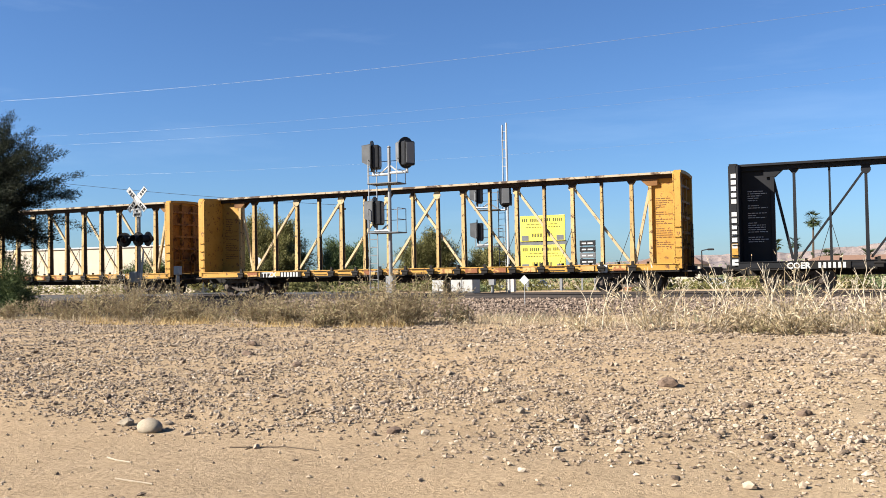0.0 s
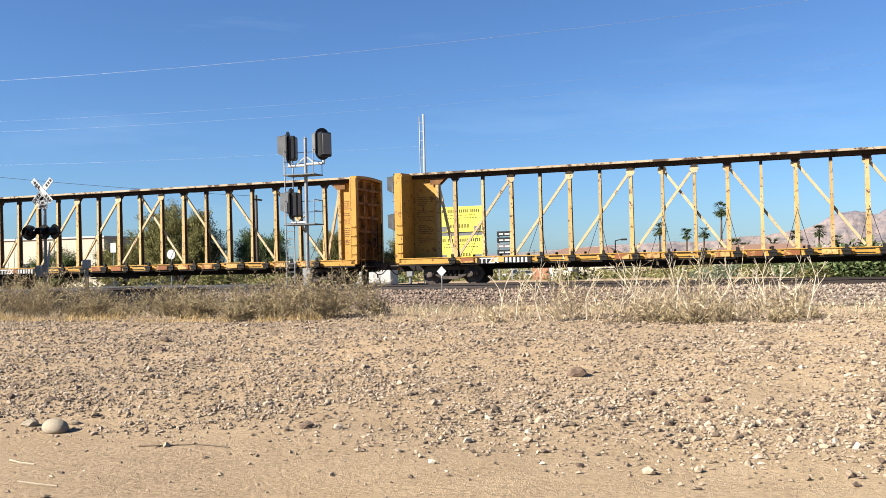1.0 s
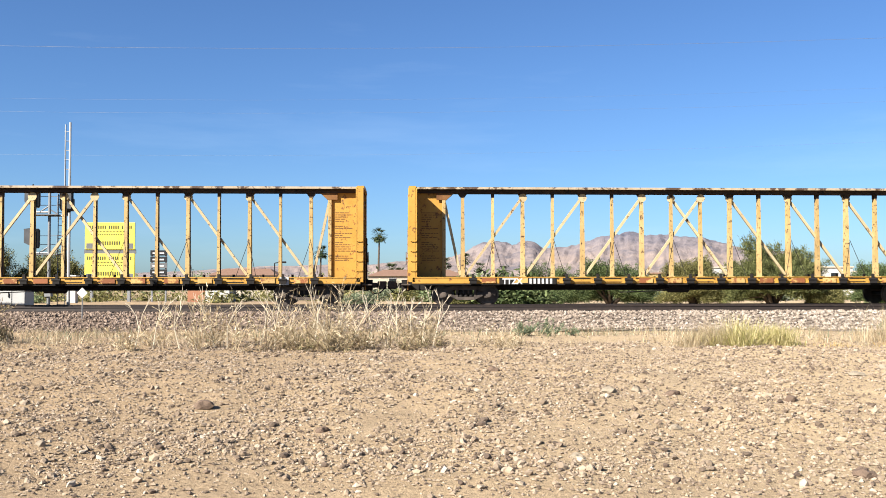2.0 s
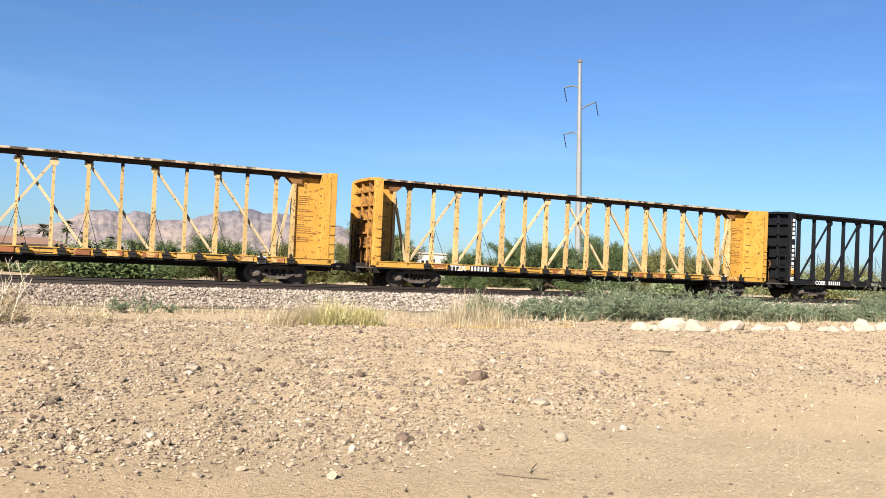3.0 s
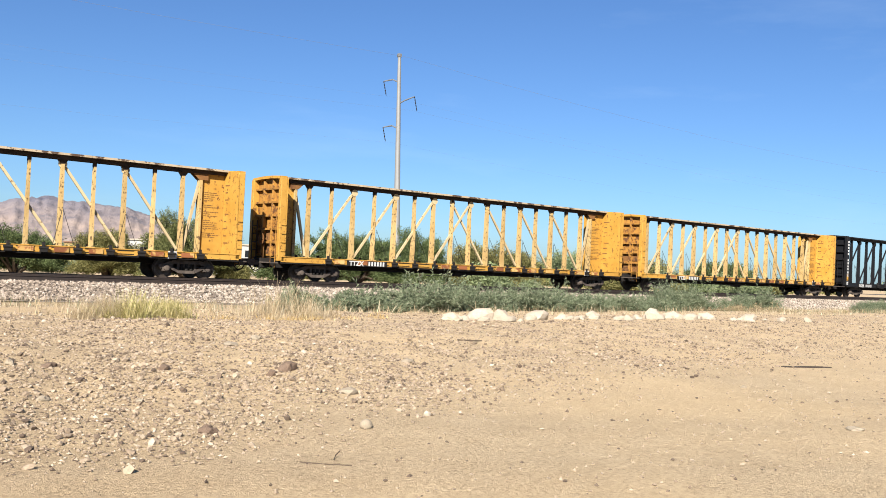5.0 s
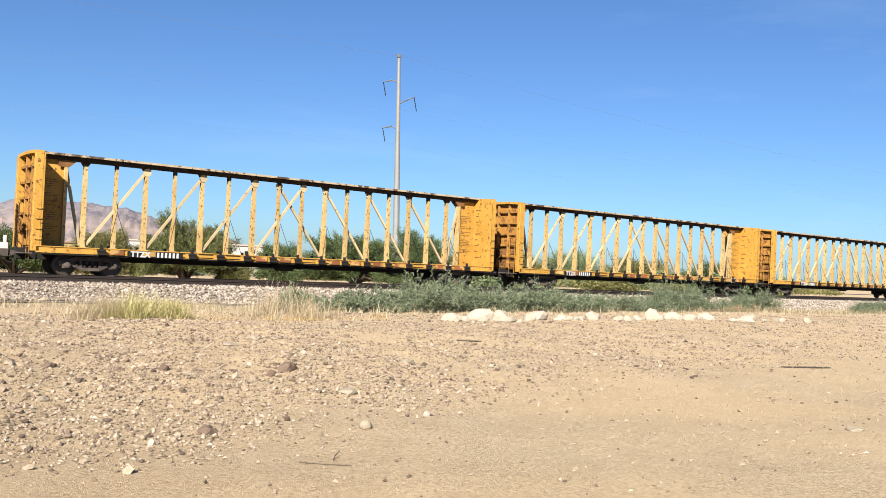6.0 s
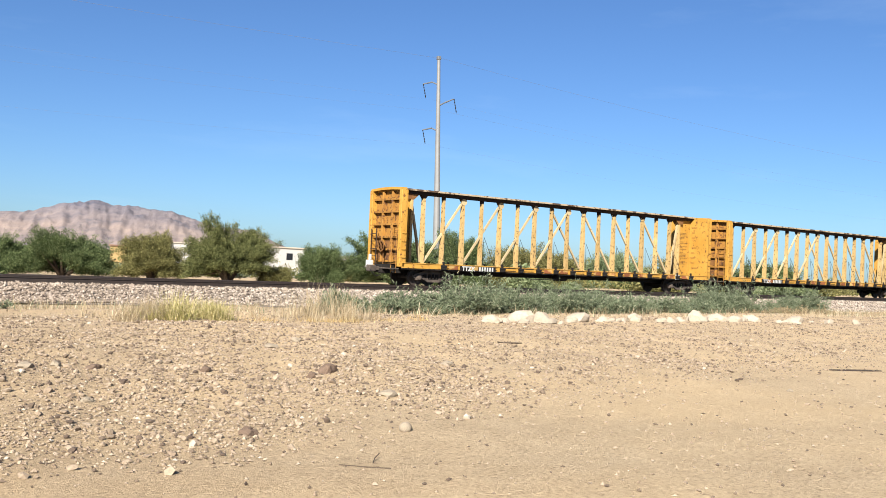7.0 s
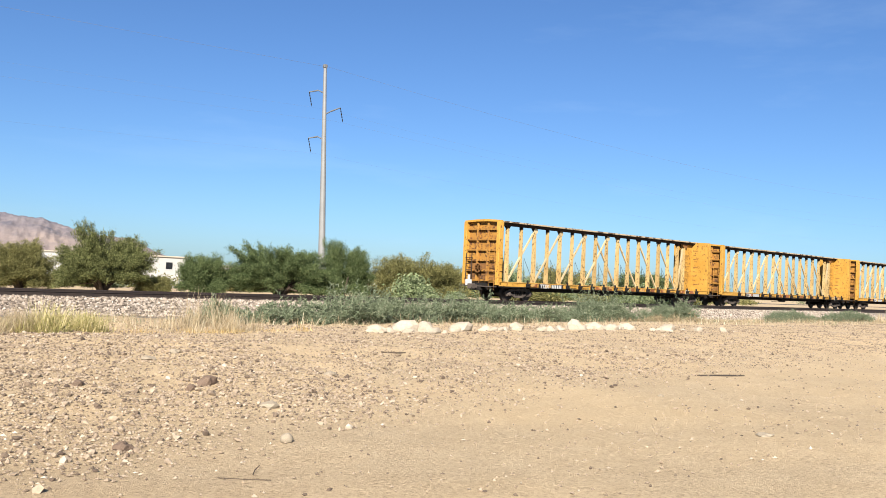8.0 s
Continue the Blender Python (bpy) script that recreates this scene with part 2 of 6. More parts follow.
def grid_mesh(name, xs, ys, zfun, mat):
    X, Y = np.meshgrid(xs, ys)
    Z = zfun(X, Y)
    nx, ny = len(xs), len(ys)
    v = np.stack([X.ravel(), Y.ravel(), Z.ravel()], 1)
    i = (np.arange(ny - 1)[:, None] * nx + np.arange(nx - 1)[None, :]).ravel()
    f = np.stack([i, i + 1, i + 1 + nx, i + nx], 1)
    me = bpy.data.meshes.new(name)
    me.from_pydata(v.tolist(), [], f.tolist())
    me.materials.append(mat)
    me.polygons.foreach_set("use_smooth", [True] * len(me.polygons))
    return me


ground = tagged(new("ground", grid_mesh("ground", spaced(-24, 34, 0.12, 4000), spaced(2.5, 20, 0.11, 4000), ground_z, DIRT)),
                "pale tan desert dirt, rutted smooth near, gravelly on the shoulder", "ground", kind="structure")

# ballast bed under both tracks
BALLAST = material("ballast_stone", (0.27, 0.215, 0.165), (0.50, 0.42, 0.335), 14.0, 0.95, 0, 1.0, 16.0, (0.64, 0.56, 0.47), 22.0, 0.6, island=0.3)


def drift(m, west, x0=-6.0, x1=14.0):
    """Dust-browned stone in the west, clean pale stone in the east."""
    nt_ = m.node_tree
    base = nt_.nodes["Principled BSDF"].inputs["Base Color"]
    was = base.links[0].from_socket
    sep_ = nt_.nodes.new("ShaderNodeSeparateXYZ")
    nt_.links.new(nt_.nodes.new("ShaderNodeTexCoord").outputs["Object"], sep_.inputs[0])
    span_ = nt_.nodes.new("ShaderNodeMapRange")
    span_.inputs[1].default_value, span_.inputs[2].default_value = x0, x1
    nt_.links.new(sep_.outputs[0], span_.inputs[0])
    nt_.links.new(mix(nt_, 1.0, was, ramp(nt_, span_.outputs[0], [(0.0, west), (1.0, (1, 1, 1))]), "MULTIPLY"), base)


drift(BALLAST, (0.66, 0.58, 0.54))


def bed_profile(y):
    y = np.asarray(y, float)
    return -0.16 + 0.42 * sstep(27.6, 30.6, y) - 0.10 * sstep(33.8, 35.2, y) - 0.45 * sstep(38.6, 41.5, y)


def bed_z(x, y):
    return bed_profile(y) + 0.02 * np.sin(x * 3.1 + y * 5) * np.sin(y * 4.3 - x * 2) + 0.05 * np.sin(x * 0.23) * (1 - sstep(28.5, 30.5, np.asarray(y, float)))


bed = tagged(new("ballast_bed", grid_mesh("ballast_bed", np.concatenate([np.arange(-400, -60, 8.0), np.arange(-60, 90, 0.3), np.arange(90, 600, 8.0)]), np.arange(26.8, 42, 0.3), bed_z, BALLAST)),
             "pink-grey crushed stone ballast bank under the tracks", "ballast", kind="structure")


# ---- railway track ----
def rail_mesh(length):
    bm = bmesh.new()
    half = [(0.075, 0), (0.075, 0.012), (0.012, 0.035), (0.010, 0.125), (0.036, 0.137), (0.036, 0.165), (0.028, 0.172)]
    prof = [(y, z) for y, z in half] + [(-y, z) for y, z in half[::-1]]
    a = [bm.verts.new((-length / 2, y, z)) for y, z in prof]
    b = [bm.verts.new((length / 2, y, z)) for y, z in prof]
    for i in range(len(prof)):
        j = (i + 1) % len(prof)
        bm.faces.new([a[i], a[j], b[j], b[i]])
    return finish(bm, "rail", RAIL)


def make_track(y, z, label, ties):
    tr = thing("railway_track", label, "railway track", pose(0, y, z - 0.172), kind="structure")
    rail = rail_mesh(1000)
    for s in (-0.7525, 0.7525):
        part("rail", rail, RAIL, tr, at=pose(100, s, 0))
    tie = finish(B((-0.115, 0.115, -1.3, 1.3, -0.17, 0.0)), "tie", TIE, 0.012)
    for i in range(ties):
        part("tie", tie, TIE, tr, at=pose(-55 + i * 0.52, random.uniform(-0.04, 0.04), -0.004, 0, 0, random.uniform(-1, 1)))


make_track(TRACK2_Y, RAIL_Z + 0.10, "empty near track of rusty rails on dark timber ties", 290)
make_track(TRACK_Y, RAIL_Z, "far track of rusty rails on dark timber ties", 290)


# ---- centerbeam flatcars ----
HALF, W, TOP, SILL = 11.27, 1.46, 4.57, 0.80
CT = TOP + 0.13
BAY = 1.215
POSTS = [-0.605 - BAY * k for k in range(7, -1, -1)] + [0.605 + BAY * k for k in range(8)]


def truck_parts(parent, x):
    t = part("truck", B((-0.22, 0.22, -1.0, 1.0, 0.42, 0.68), (-0.12, 0.12, -0.35, 0.35, 0.6, 0.8)), GRIME, parent, "dark grimy cast steel wheel truck", 0.015, at=pose(x, 0, 0))
    for s in (-1, 1):
        bm = bmesh.new()
        y = s * 1.0
        beam(bm, (-1.15, y, 0.46), (-0.55, y, 0.66), 0.16, 0.12)
        beam(bm, (-0.58, y, 0.67), (0.58, y, 0.67), 0.15, 0.12)
        beam(bm, (0.55, y, 0.66), (1.15, y, 0.46), 0.16, 0.12)
        beam(bm, (-0.8, y, 0.50), (-0.32, y, 0.27), 0.12, 0.11)
        beam(bm, (-0.34, y, 0.27), (0.34, y, 0.27), 0.12, 0.14)
        beam(bm, (0.32, y, 0.27), (0.8, y, 0.50), 0.12, 0.11)
        for c in (-0.36, 0.36):
            beam(bm, (c, y, 0.27), (c, y, 0.66), 0.09, 0.11)
        for c in (-0.875, 0.875):
            box(bm, c - 0.16, c + 0.16, y - 0.1, y + 0.1, 0.30, 0.54)
            lathe(bm, [(y + s * 0.08, 0.12), (y + s * 0.16, 0.11), (y + s * 0.17, 0.05)], "y", 12, (c, 0, 0.42))
        part("side_frame", bm, GRIME, t)
        bm = bmesh.new()
        for c in (-0.2, 0, 0.2):
            lathe(bm, [(0.32 + 0.045 * k, 0.075 if k % 2 else 0.06) for k in range(7)], "z", 10, (c, y, 0))
        part("spring_nest", bm, UNDER, t)
    for c in (-0.875, 0.875):
        bm = bmesh.new()
        for s in (-1, 1):
            y = s * 0.75
            lathe(bm, [(y - s * 0.075, 0.445), (y - s * 0.045, 0.445), (y - s * 0.035, 0.42), (y + s * 0.065, 0.415), (y + s * 0.067, 0.36), (y + s * 0.03, 0.345), (y + s * 0.03, 0.16), (y + s * 0.08, 0.13), (y + s * 0.08, 0.09)], "y", 28)
        lathe(bm, [(-1.1, 0.08), (1.1, 0.08)], "y", 10)
        # spoke-like casting ribs
        for i in range(6):
            a = i * math.pi / 3
            for s in (-1, 1):
                beam(bm, (0.14 * math.cos(a), s * 0.79, 0.14 * math.sin(a)), (0.34 * math.cos(a), s * 0.785, 0.34 * math.sin(a)), 0.04, 0.02)
        part("wheelset", bm, RIM, t, "worn steel wheels on an axle", at=pose(c, 0, 0.42))
    return t


def bulkhead(parent, s, paint, rusty, top):
    """End wall at x = s * HALF; its ribs face outward."""
    x = s * HALF
    bm = bmesh.new()
    xi = x - s * 0.30
    prof = [(-W, SILL + 0.30), (W, SILL + 0.30), (W, top - 0.1), (W - 0.1, top + 0.03), (0.45, top + 0.08), (-0.45, top + 0.08), (-W + 0.1, top + 0.03), (-W, top - 0.1)]
    a = [bm.verts.new((xi, y, z)) for y, z in prof]
    b = [bm.verts.new((xi + s * 0.06, y, z)) for y, z in prof]
    for i in range(len(prof)):
        j = (i + 1) % len(prof)
        bm.faces.new([a[i], a[j], b[j], b[i]])
    bm.faces.new(a)
    bm.faces.new(b[::-1])
    wall = part("bulkhead", bm, paint, parent, "tall steel end bulkhead")
    xs_ = sorted((xi + s * 0.062, xi + s * 0.07))
    part("end_sheet", B((xs_[0], xs_[1], -W + 0.2, W - 0.2, SILL + 0.32, top - 0.12)), rusty, wall, "rust-stained outer sheet")
    xo0, xo1 = sorted((xi + s * 0.06, x))
    for y in (-1, 1):
        part("corner_post", B((xo0 - 0.04, xo1 + 0.0, y * W - (0.0 if y < 0 else 0.24), y * W + (0.24 if y < 0 else 0.0), SILL + 0.1, top - 0.02)), paint, wall, bevel=0.012)
    bm = bmesh.new()
    for p0, p1 in (((-W + 0.05, top + 0.0), (-0.45, top + 0.05)), ((-0.46, top + 0.05), (0.46, top + 0.05)), ((0.45, top + 0.05), (W - 0.05, top + 0.0))):
        beam(bm, ((xo0 + xo1) / 2, p0[0], p0[1]), ((xo0 + xo1) / 2, p1[0], p1[1]), 0.12, xo1 - xo0 + 0.03, side=(1, 0, 0))
    part("top_cap", bm, paint, wall)
    xr0, xr1 = sorted((xi + s * 0.06, x - s * 0.07))
    for y in (-0.42, 0.42):
        part("rib", B((xr0, xr1, y - 0.06, y + 0.06, SILL + 0.3, top - 0.1)), rusty, wall, bevel=0.008)
    for i in range(5):
        z = SILL + 0.86 + i * 0.6
        part("rib", B((xr0, xr1, -W + 0.24, W - 0.24, z, z + 0.09)), rusty, wall)
    bm = bmesh.new()
    for yy in (-W + 0.30, -W + 0.72):
        tube(bm, (x + s * 0.05, yy, SILL - 0.2), (x + s * 0.05, yy, top - 1.6), 0.016, n=6)
    for i in range(7):
        tube(bm, (x + s * 0.05, -W + 0.30, SILL - 0.1 + i * 0.34), (x + s * 0.05, -W + 0.72, SILL - 0.1 + i * 0.34), 0.014, n=6)
    part("ladder", bm, rusty, wall, "grab-iron ladder on the end")
    bm = bmesh.new()
    for yy in (W - 0.75, W - 0.28):
        beam(bm, (x + s * 0.03, yy, SILL - 0.25), (x + s * 0.03, yy, SILL + 1.9), 0.05, 0.03, side=(1, 0, 0))
    for i in range(6):
        tube(bm, (x + s * 0.05, W - 0.75, SILL - 0.15 + i * 0.36), (x + s * 0.05, W - 0.28, SILL - 0.15 + i * 0.36), 0.02, n=6)
    part("ladder", bm, RUST_SHADE, wall, "rusted end ladder")
    bm = bmesh.new()
    lathe(bm, [(x + s * 0.10, 0.27), (x + s * 0.13, 0.27), (x + s * 0.13, 0.22), (x + s * 0.10, 0.22)], "x", 18, (0, 0.1, SILL + 1.05))
    for k in range(3):
        a_ = k * math.pi / 3
        beam(bm, (x + s * 0.115, 0.1 - 0.24 * math.cos(a_), SILL + 1.05 - 0.24 * math.sin(a_)), (x + s * 0.115, 0.1 + 0.24 * math.cos(a_), SILL + 1.05 + 0.24 * math.sin(a_)), 0.03, 0.02, side=(1, 0, 0))
    tube(bm, (x - s * 0.12, 0.1, SILL + 1.05), (x + s * 0.12, 0.1, SILL + 1.05), 0.04, n=8)
    tube(bm, (x - s * 0.02, 0.1, SILL + 0.95), (x - s * 0.02, 0.1, SILL - 0.1), 0.025, n=6)
    part("hand_brake", bm, DARKRUST, wall, "rusted hand-brake wheel and rod")
    foot = finish(B(*[tuple(sorted((xi + s * 0.072, xi + s * 0.080))) + (y0_, y0_ + 0.62, z0_, z0_ + 0.36) for y0_ in (-1.18, -0.31, 0.52) for z0_ in (SILL + 0.40, SILL + 1.0)]), "rusted_panel", DARKRUST if rusty is RUSTY else paint)
    tagged(part("rusted_panel", foot, DARKRUST, wall, "rust-brown lower sheet of the end wall"), kind="stuff")
    tread = sorted((x - s * 0.05, x + s * 0.32))
    part("crossover_step", B((tread[0], tread[1], -W + 0.15, W - 0.15, SILL - 0.02, SILL + 0.03)), GRIME, wall, "grated end step", 0.008)
    bm = bmesh.new()
    for i in range(4):
        z = SILL + 0.55 + i * 0.38
        tube(bm, (x - s * 0.05, -W - 0.05, z), (x - s * 0.26, -W - 0.05, z), 0.014, n=6)
        for xx in (x - s * 0.05, x - s * 0.26):
            tube(bm, (xx, -W - 0.05, z), (xx, -W + 0.02, z), 0.012, n=6)
    tagged(part("grab_iron", bm, paint, wall), kind="stuff")
    return wall


def make_car(name, label, paint, post_paint, diag_paint, chord, white, code):
    top = TOP + (0.09 if code == "dark" else 0.0)
    ct = top + 0.13
    car = thing(name, label, "railway flatcar", group="centerbeam flatcars of the train")
    part("floor", B((-HALF + 0.3, HALF - 0.3, -W + 0.12, W - 0.12, SILL + 0.23, SILL + 0.29)), DECK, car, "worn deck")
    for y in (-1, 1):
        a, b = sorted((y * W, y * (W - 0.10)))
        part("side_sill", B((-HALF + 0.12, HALF - 0.12, a, b, SILL + 0.05, SILL + 0.30), (-HALF + 0.12, HALF - 0.12, a - 0.03, b + 0.03, SILL + 0.27, SILL + 0.305)), paint, car, bevel=0.006)
        part("sill_lip", B((-HALF + 0.12, HALF - 0.12, a + 0.02, b - 0.02, SILL - 0.01, SILL + 0.048)), UNDER, car)
    part("centre_sill", B((-HALF - 0.3, HALF + 0.3, -0.33, 0.33, SILL - 0.22, SILL + 0.2)), UNDER, car, bevel=0.01)
    for i in range(12):
        x = -9.9 + i * 1.8
        part("crossbearer", B((x - 0.06, x + 0.06, -W + 0.1, W - 0.1, SILL - 0.04, SILL + 0.22)), UNDER, car)
    bm = bmesh.new()
    for y in (-0.95, 0.6):
        tube(bm, (-7.0, y, SILL - 0.18), (7.0, y, SILL - 0.18), 0.025, n=6)
    tube(bm, (-3.0, -1.2, SILL - 0.3), (1.5, -1.2, SILL - 0.12), 0.02, n=6)
    for x in (-6.5, -4, -1, 2, 5, 6.5):
        tube(bm, (x, -0.95, SILL - 0.2), (x, -0.95, SILL + 0.2), 0.02, n=6)
    part("brake_rodding", bm, UNDER, car, "thin brake pipe and rods under the frame")
    bm = bmesh.new()
    lathe(bm, [(-0.45, 0.12), (-0.4, 0.2), (0.4, 0.2), (0.45, 0.12)], "x", 14, (-0.6, -0.85, SILL - 0.12))
    part("air_tank", bm, UNDER, car)
    for s in (-1, 1):
        bulkhead(car, s, paint, RUSTY if code == "light" else paint, top)
        x = s * (HALF - 0.30)
        x0, x1 = sorted((x, x - s * 1.1))
        sheet = part("end_panel", B((x0, x1, -0.05, 0.05, SILL + 0.3, ct - 0.08)), paint, car, "solid sheet panel beside the bulkhead with lines of stencilled data", 0.006)
        xp = x - s * 1.1
        part("panel_post", B((xp - 0.07, xp + 0.07, -0.16, 0.16, SILL + 0.3, ct - 0.08)), post_paint, car, bevel=0.01)
        bm = bmesh.new()
        for yy in (-0.17, 0.14):
            ring = [(xp + s * 0.30, ct - 0.09), (xp - s * 0.48, ct - 0.09), (xp - s * 0.46, ct - 0.17), (xp - s * 0.10, ct - 0.50), (xp + s * 0.30, ct - 0.50)]
            fa, fb = [bm.verts.new((q, yy, z_)) for q, z_ in ring], [bm.verts.new((q, yy + 0.03, z_)) for q, z_ in ring]
            for k in range(5):
                bm.faces.new([fa[k], fa[k - 1], fb[k - 1], fb[k]])
            bm.faces.new(fa)
            bm.faces.new(fb[::-1])
        part("haunch", bm, DARKRUST if code == "light" else paint, car, "rusted haunch plates under the chord")
        if s > 0:
            rb = random.Random(9)
            rows_b = [(top - 0.55 - 0.31 * k, 0.5 + 0.1 * rb.random() + 0.55 * j, 0.5 + 0.55 * j + rb.uniform(0.25, 0.5)) for k in range(9) for j in range(3) if rb.random() < 0.62]
            tagged(part("stencil", bars(rows_b, 1, 0.05, 0.004), DARKRUST if code == "light" else paint, car, "faint rusted stencil lines inside the bulkhead", at=pose(HALF - 0.303, W, 0, 0, 0, -90)), kind="stuff")
        rnd = random.Random(5)
        rows_, z = [], top - 0.9
        while z > 1.75:
            x = 0.0
            end = rnd.uniform(0.3, 0.72)
            while x < end:
                w = rnd.uniform(0.06, 0.2)
                rows_.append((z, x, min(x + w, end)))
                x += w + 0.03
            z -= 0.085 if rnd.random() < 0.8 else 0.2
        st = bars(rows_, 1, 0.03)
        tagged(part("stencil", st, white if code == "dark" else STENCIL, sheet, "small stencilled text lines", at=pose(x0 + 0.2, -0.052, 0)), kind="stuff")
        # end diagonal from the panel's head to the first post's foot
        bm = bmesh.new()
        px = s * abs(POSTS[0])
        beam(bm, (xp, 0, ct - 0.42), (px + s * 0.1, 0, SILL + 0.38), 0.10, 0.12)
        part("diagonal", bm, diag_paint, car)
        truck_parts(car, s * 9.05)
        bm = bmesh.new()
        box(bm, *(sorted((s * (HALF - 0.1), s * (HALF + 0.55))) + [-0.11, 0.11, SILL - 0.12, SILL + 0.08]))
        box(bm, *(sorted((s * (HALF + 0.5), s * (HALF + 0.86))) + [-0.17, 0.17, SILL - 0.17, SILL + 0.14]))
        box(bm, *(sorted((s * (HALF - 0.05), s * (HALF + 0.15))) + [-0.3, 0.3, SILL - 0.25, SILL + 0.2]))
        part("coupler", bm, GRIME, car, "knuckle coupler", 0.03)
        bm = bmesh.new()
        prev = Vector((s * (HALF + 0.1), -0.3, SILL - 0.05))
        for k in range(1, 8):
            a = k / 7
            nxt = Vector((s * (HALF + 0.1 + 0.75 * a), -0.3 + 0.15 * a, SILL - 0.05 - 0.32 * math.sin(a * math.pi)))
            tube(bm, prev, nxt, 0.022, n=6)
            prev = nxt
        part("air_hose", bm, UNDER, car)
    # top chord
    bm = bmesh.new()
    box(bm, -HALF + 0.25, HALF - 0.25, -0.40, 0.40, ct - 0.085, ct)
    chord_ob = part("top_chord", bm, chord, car, "rust-streaked top chord")
    # flange colour on yellow cars includes the shade below the overhanging plate
    for y in (-0.17, 0.17):
        part("chord_flange", B((-HALF + 0.3, HALF - 0.3, y - 0.02, y + 0.02, ct - 0.24, ct - 0.087)), RUST_SHADE if code == "light" else chord, chord_ob, "dark rusted flange with the chord's shade painted in")
    bm = bmesh.new()
    for k in range(-9, 10):
        box(bm, k * BAY - 0.05, k * BAY + 0.05, -0.2, 0.2, ct, ct + 0.018)
    tagged(part("chord_cap_plates", bm, chord, car), kind="stuff")
    # posts, tapering upward; every second one heavier where diagonals meet
    for heavy in (0, 1):
        bm = bmesh.new()
        wb, wt = (0.17, 0.12) if heavy else (0.125, 0.09)
        if code == "dark":
            wb, wt = wb * 0.75, wt * 0.75
        z0, z1 = SILL + 0.28, ct - 0.10
        # a channel: closed face towards the rear of the train, flanges on both sides
        for yy in (-1, 1):
            beam(bm, (0, yy * 0.125, z0), (0, yy * 0.085, z1), wb, 0.025, wt, 0.02)
        beam(bm, (-wb / 2 + 0.012, 0, z0), (-wt / 2 + 0.012, 0, z1), 0.022, 0.24, 0.022, 0.16)
        box(bm, -wb * 0.6, wb * 0.6, -0.3, 0.3, z0, z0 + 0.05)
        me = finish(bm, "post", post_paint)
        # head plates: rust plus the chord's shadow on the post tops, as one colour
        bm = bmesh.new()
        hw = 0.21 if heavy else wt * 0.62
        ring = [(-hw, z1), (hw, z1), (hw, z1 - 0.10), (wt * 0.6, z1 - 0.30), (-wt * 0.6, z1 - 0.30), (-hw, z1 - 0.10)]
        fa, fb = [bm.verts.new((q, -0.11, z_)) for q, z_ in ring], [bm.verts.new((q, 0.11, z_)) for q, z_ in ring]
        for k in range(6):
            bm.faces.new([fa[k], fa[k - 1], fb[k - 1], fb[k]])
        bm.faces.new(fa)
        bm.faces.new(fb[::-1])
        gusset = finish(bm, "gusset", RUST_SHADE if code == "light" else post_paint)
        # dark filling paints the shade inside the open channel on yellow cars
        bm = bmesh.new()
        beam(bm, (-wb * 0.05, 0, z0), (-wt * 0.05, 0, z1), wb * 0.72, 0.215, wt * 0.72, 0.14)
        core = finish(bm, "post_core", RUST_SHADE if code == "light" else post_paint)
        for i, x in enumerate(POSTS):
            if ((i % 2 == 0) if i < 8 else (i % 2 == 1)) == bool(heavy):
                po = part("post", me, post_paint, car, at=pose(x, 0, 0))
                part("post_core", core, RUST_SHADE if code == "light" else post_paint, po, "core of the channel, rust colour standing for its shade")
                part("gusset", gusset, post_paint, po, "dark rusted head plates with the chord's shadow painted in")
    # diagonals: rising to the middle from both ends, crossing there
    P = POSTS
    for i, j in ((0, 2), (2, 4), (4, 6), (6, 8), (15, 13), (13, 11), (11, 9), (9, 7)):
        bm = bmesh.new()
        y = -0.02 if i < j else 0.06
        beam(bm, (P[i] + (0.12 if i < j else -0.12), y, SILL + 0.4), (P[j] - (0.05 if i < j else -0.05), y, ct - 0.42), 0.10 if code == "light" else 0.08, 0.09)
        lathe(bm, [(y - 0.10, 0.17), (y - 0.075, 0.17)], "y", 14, (P[j], 0, ct - 0.40))
        part("diagonal", bm, diag_paint, car)
    # winches on the sill and their hold-down cables
    bm = bmesh.new()
    box(bm, -0.13, 0.13, -0.10, 0.0, SILL + 0.05, SILL + 0.21)
    lathe(bm, [(-0.16, 0.055), (0.16, 0.055)], "x", 10, (0, -0.07, SILL + 0.2))
    box(bm, -0.05, 0.05, -0.05, 0.02, SILL + 0.2, SILL + 0.42)
    win = finish(bm, "winch", UNDER)
    for i, x in enumerate(P):
        for yy, rz in ((-W - 0.03, 0), (W + 0.03, 180)):
            if yy < 0 and x + 0.3 < -HALF + (4.3 if code == "dark" else 5.9) and x + 0.3 > -HALF + (1.6 if code == "dark" else 3.3):
                continue
            part("winch", win, UNDER, car, at=pose(x + 0.3, yy, 0, 0, 0, rz))
    pocket = finish(B((-0.32, 0.32, -0.012, 0.0, SILL + 0.09, SILL + 0.12), (-0.32, 0.32, -0.012, 0.0, SILL + 0.225, SILL + 0.25)), "stake_pocket", UNDER)
    for i in range(15):
        for yy, rz in ((-W - 0.002, 0), (W + 0.002, 180)):
            part("stake_pocket", pocket, UNDER, car, at=pose((P[i] + P[i + 1]) / 2 + 0.3, yy, 0, 0, 0, rz))
    plate = finish(B((-0.27, 0.27, -0.008, 0.0, SILL + 0.07, SILL + 0.255)), "sill_plate", SILLPLATE if code == "light" else GREYPLATE, 0.002)
    for i in range(15):
        if i % 5 == 2 or (code == "light" and i in (3, 4)) or (code == "dark" and i in (0, 1, 2)):
            continue
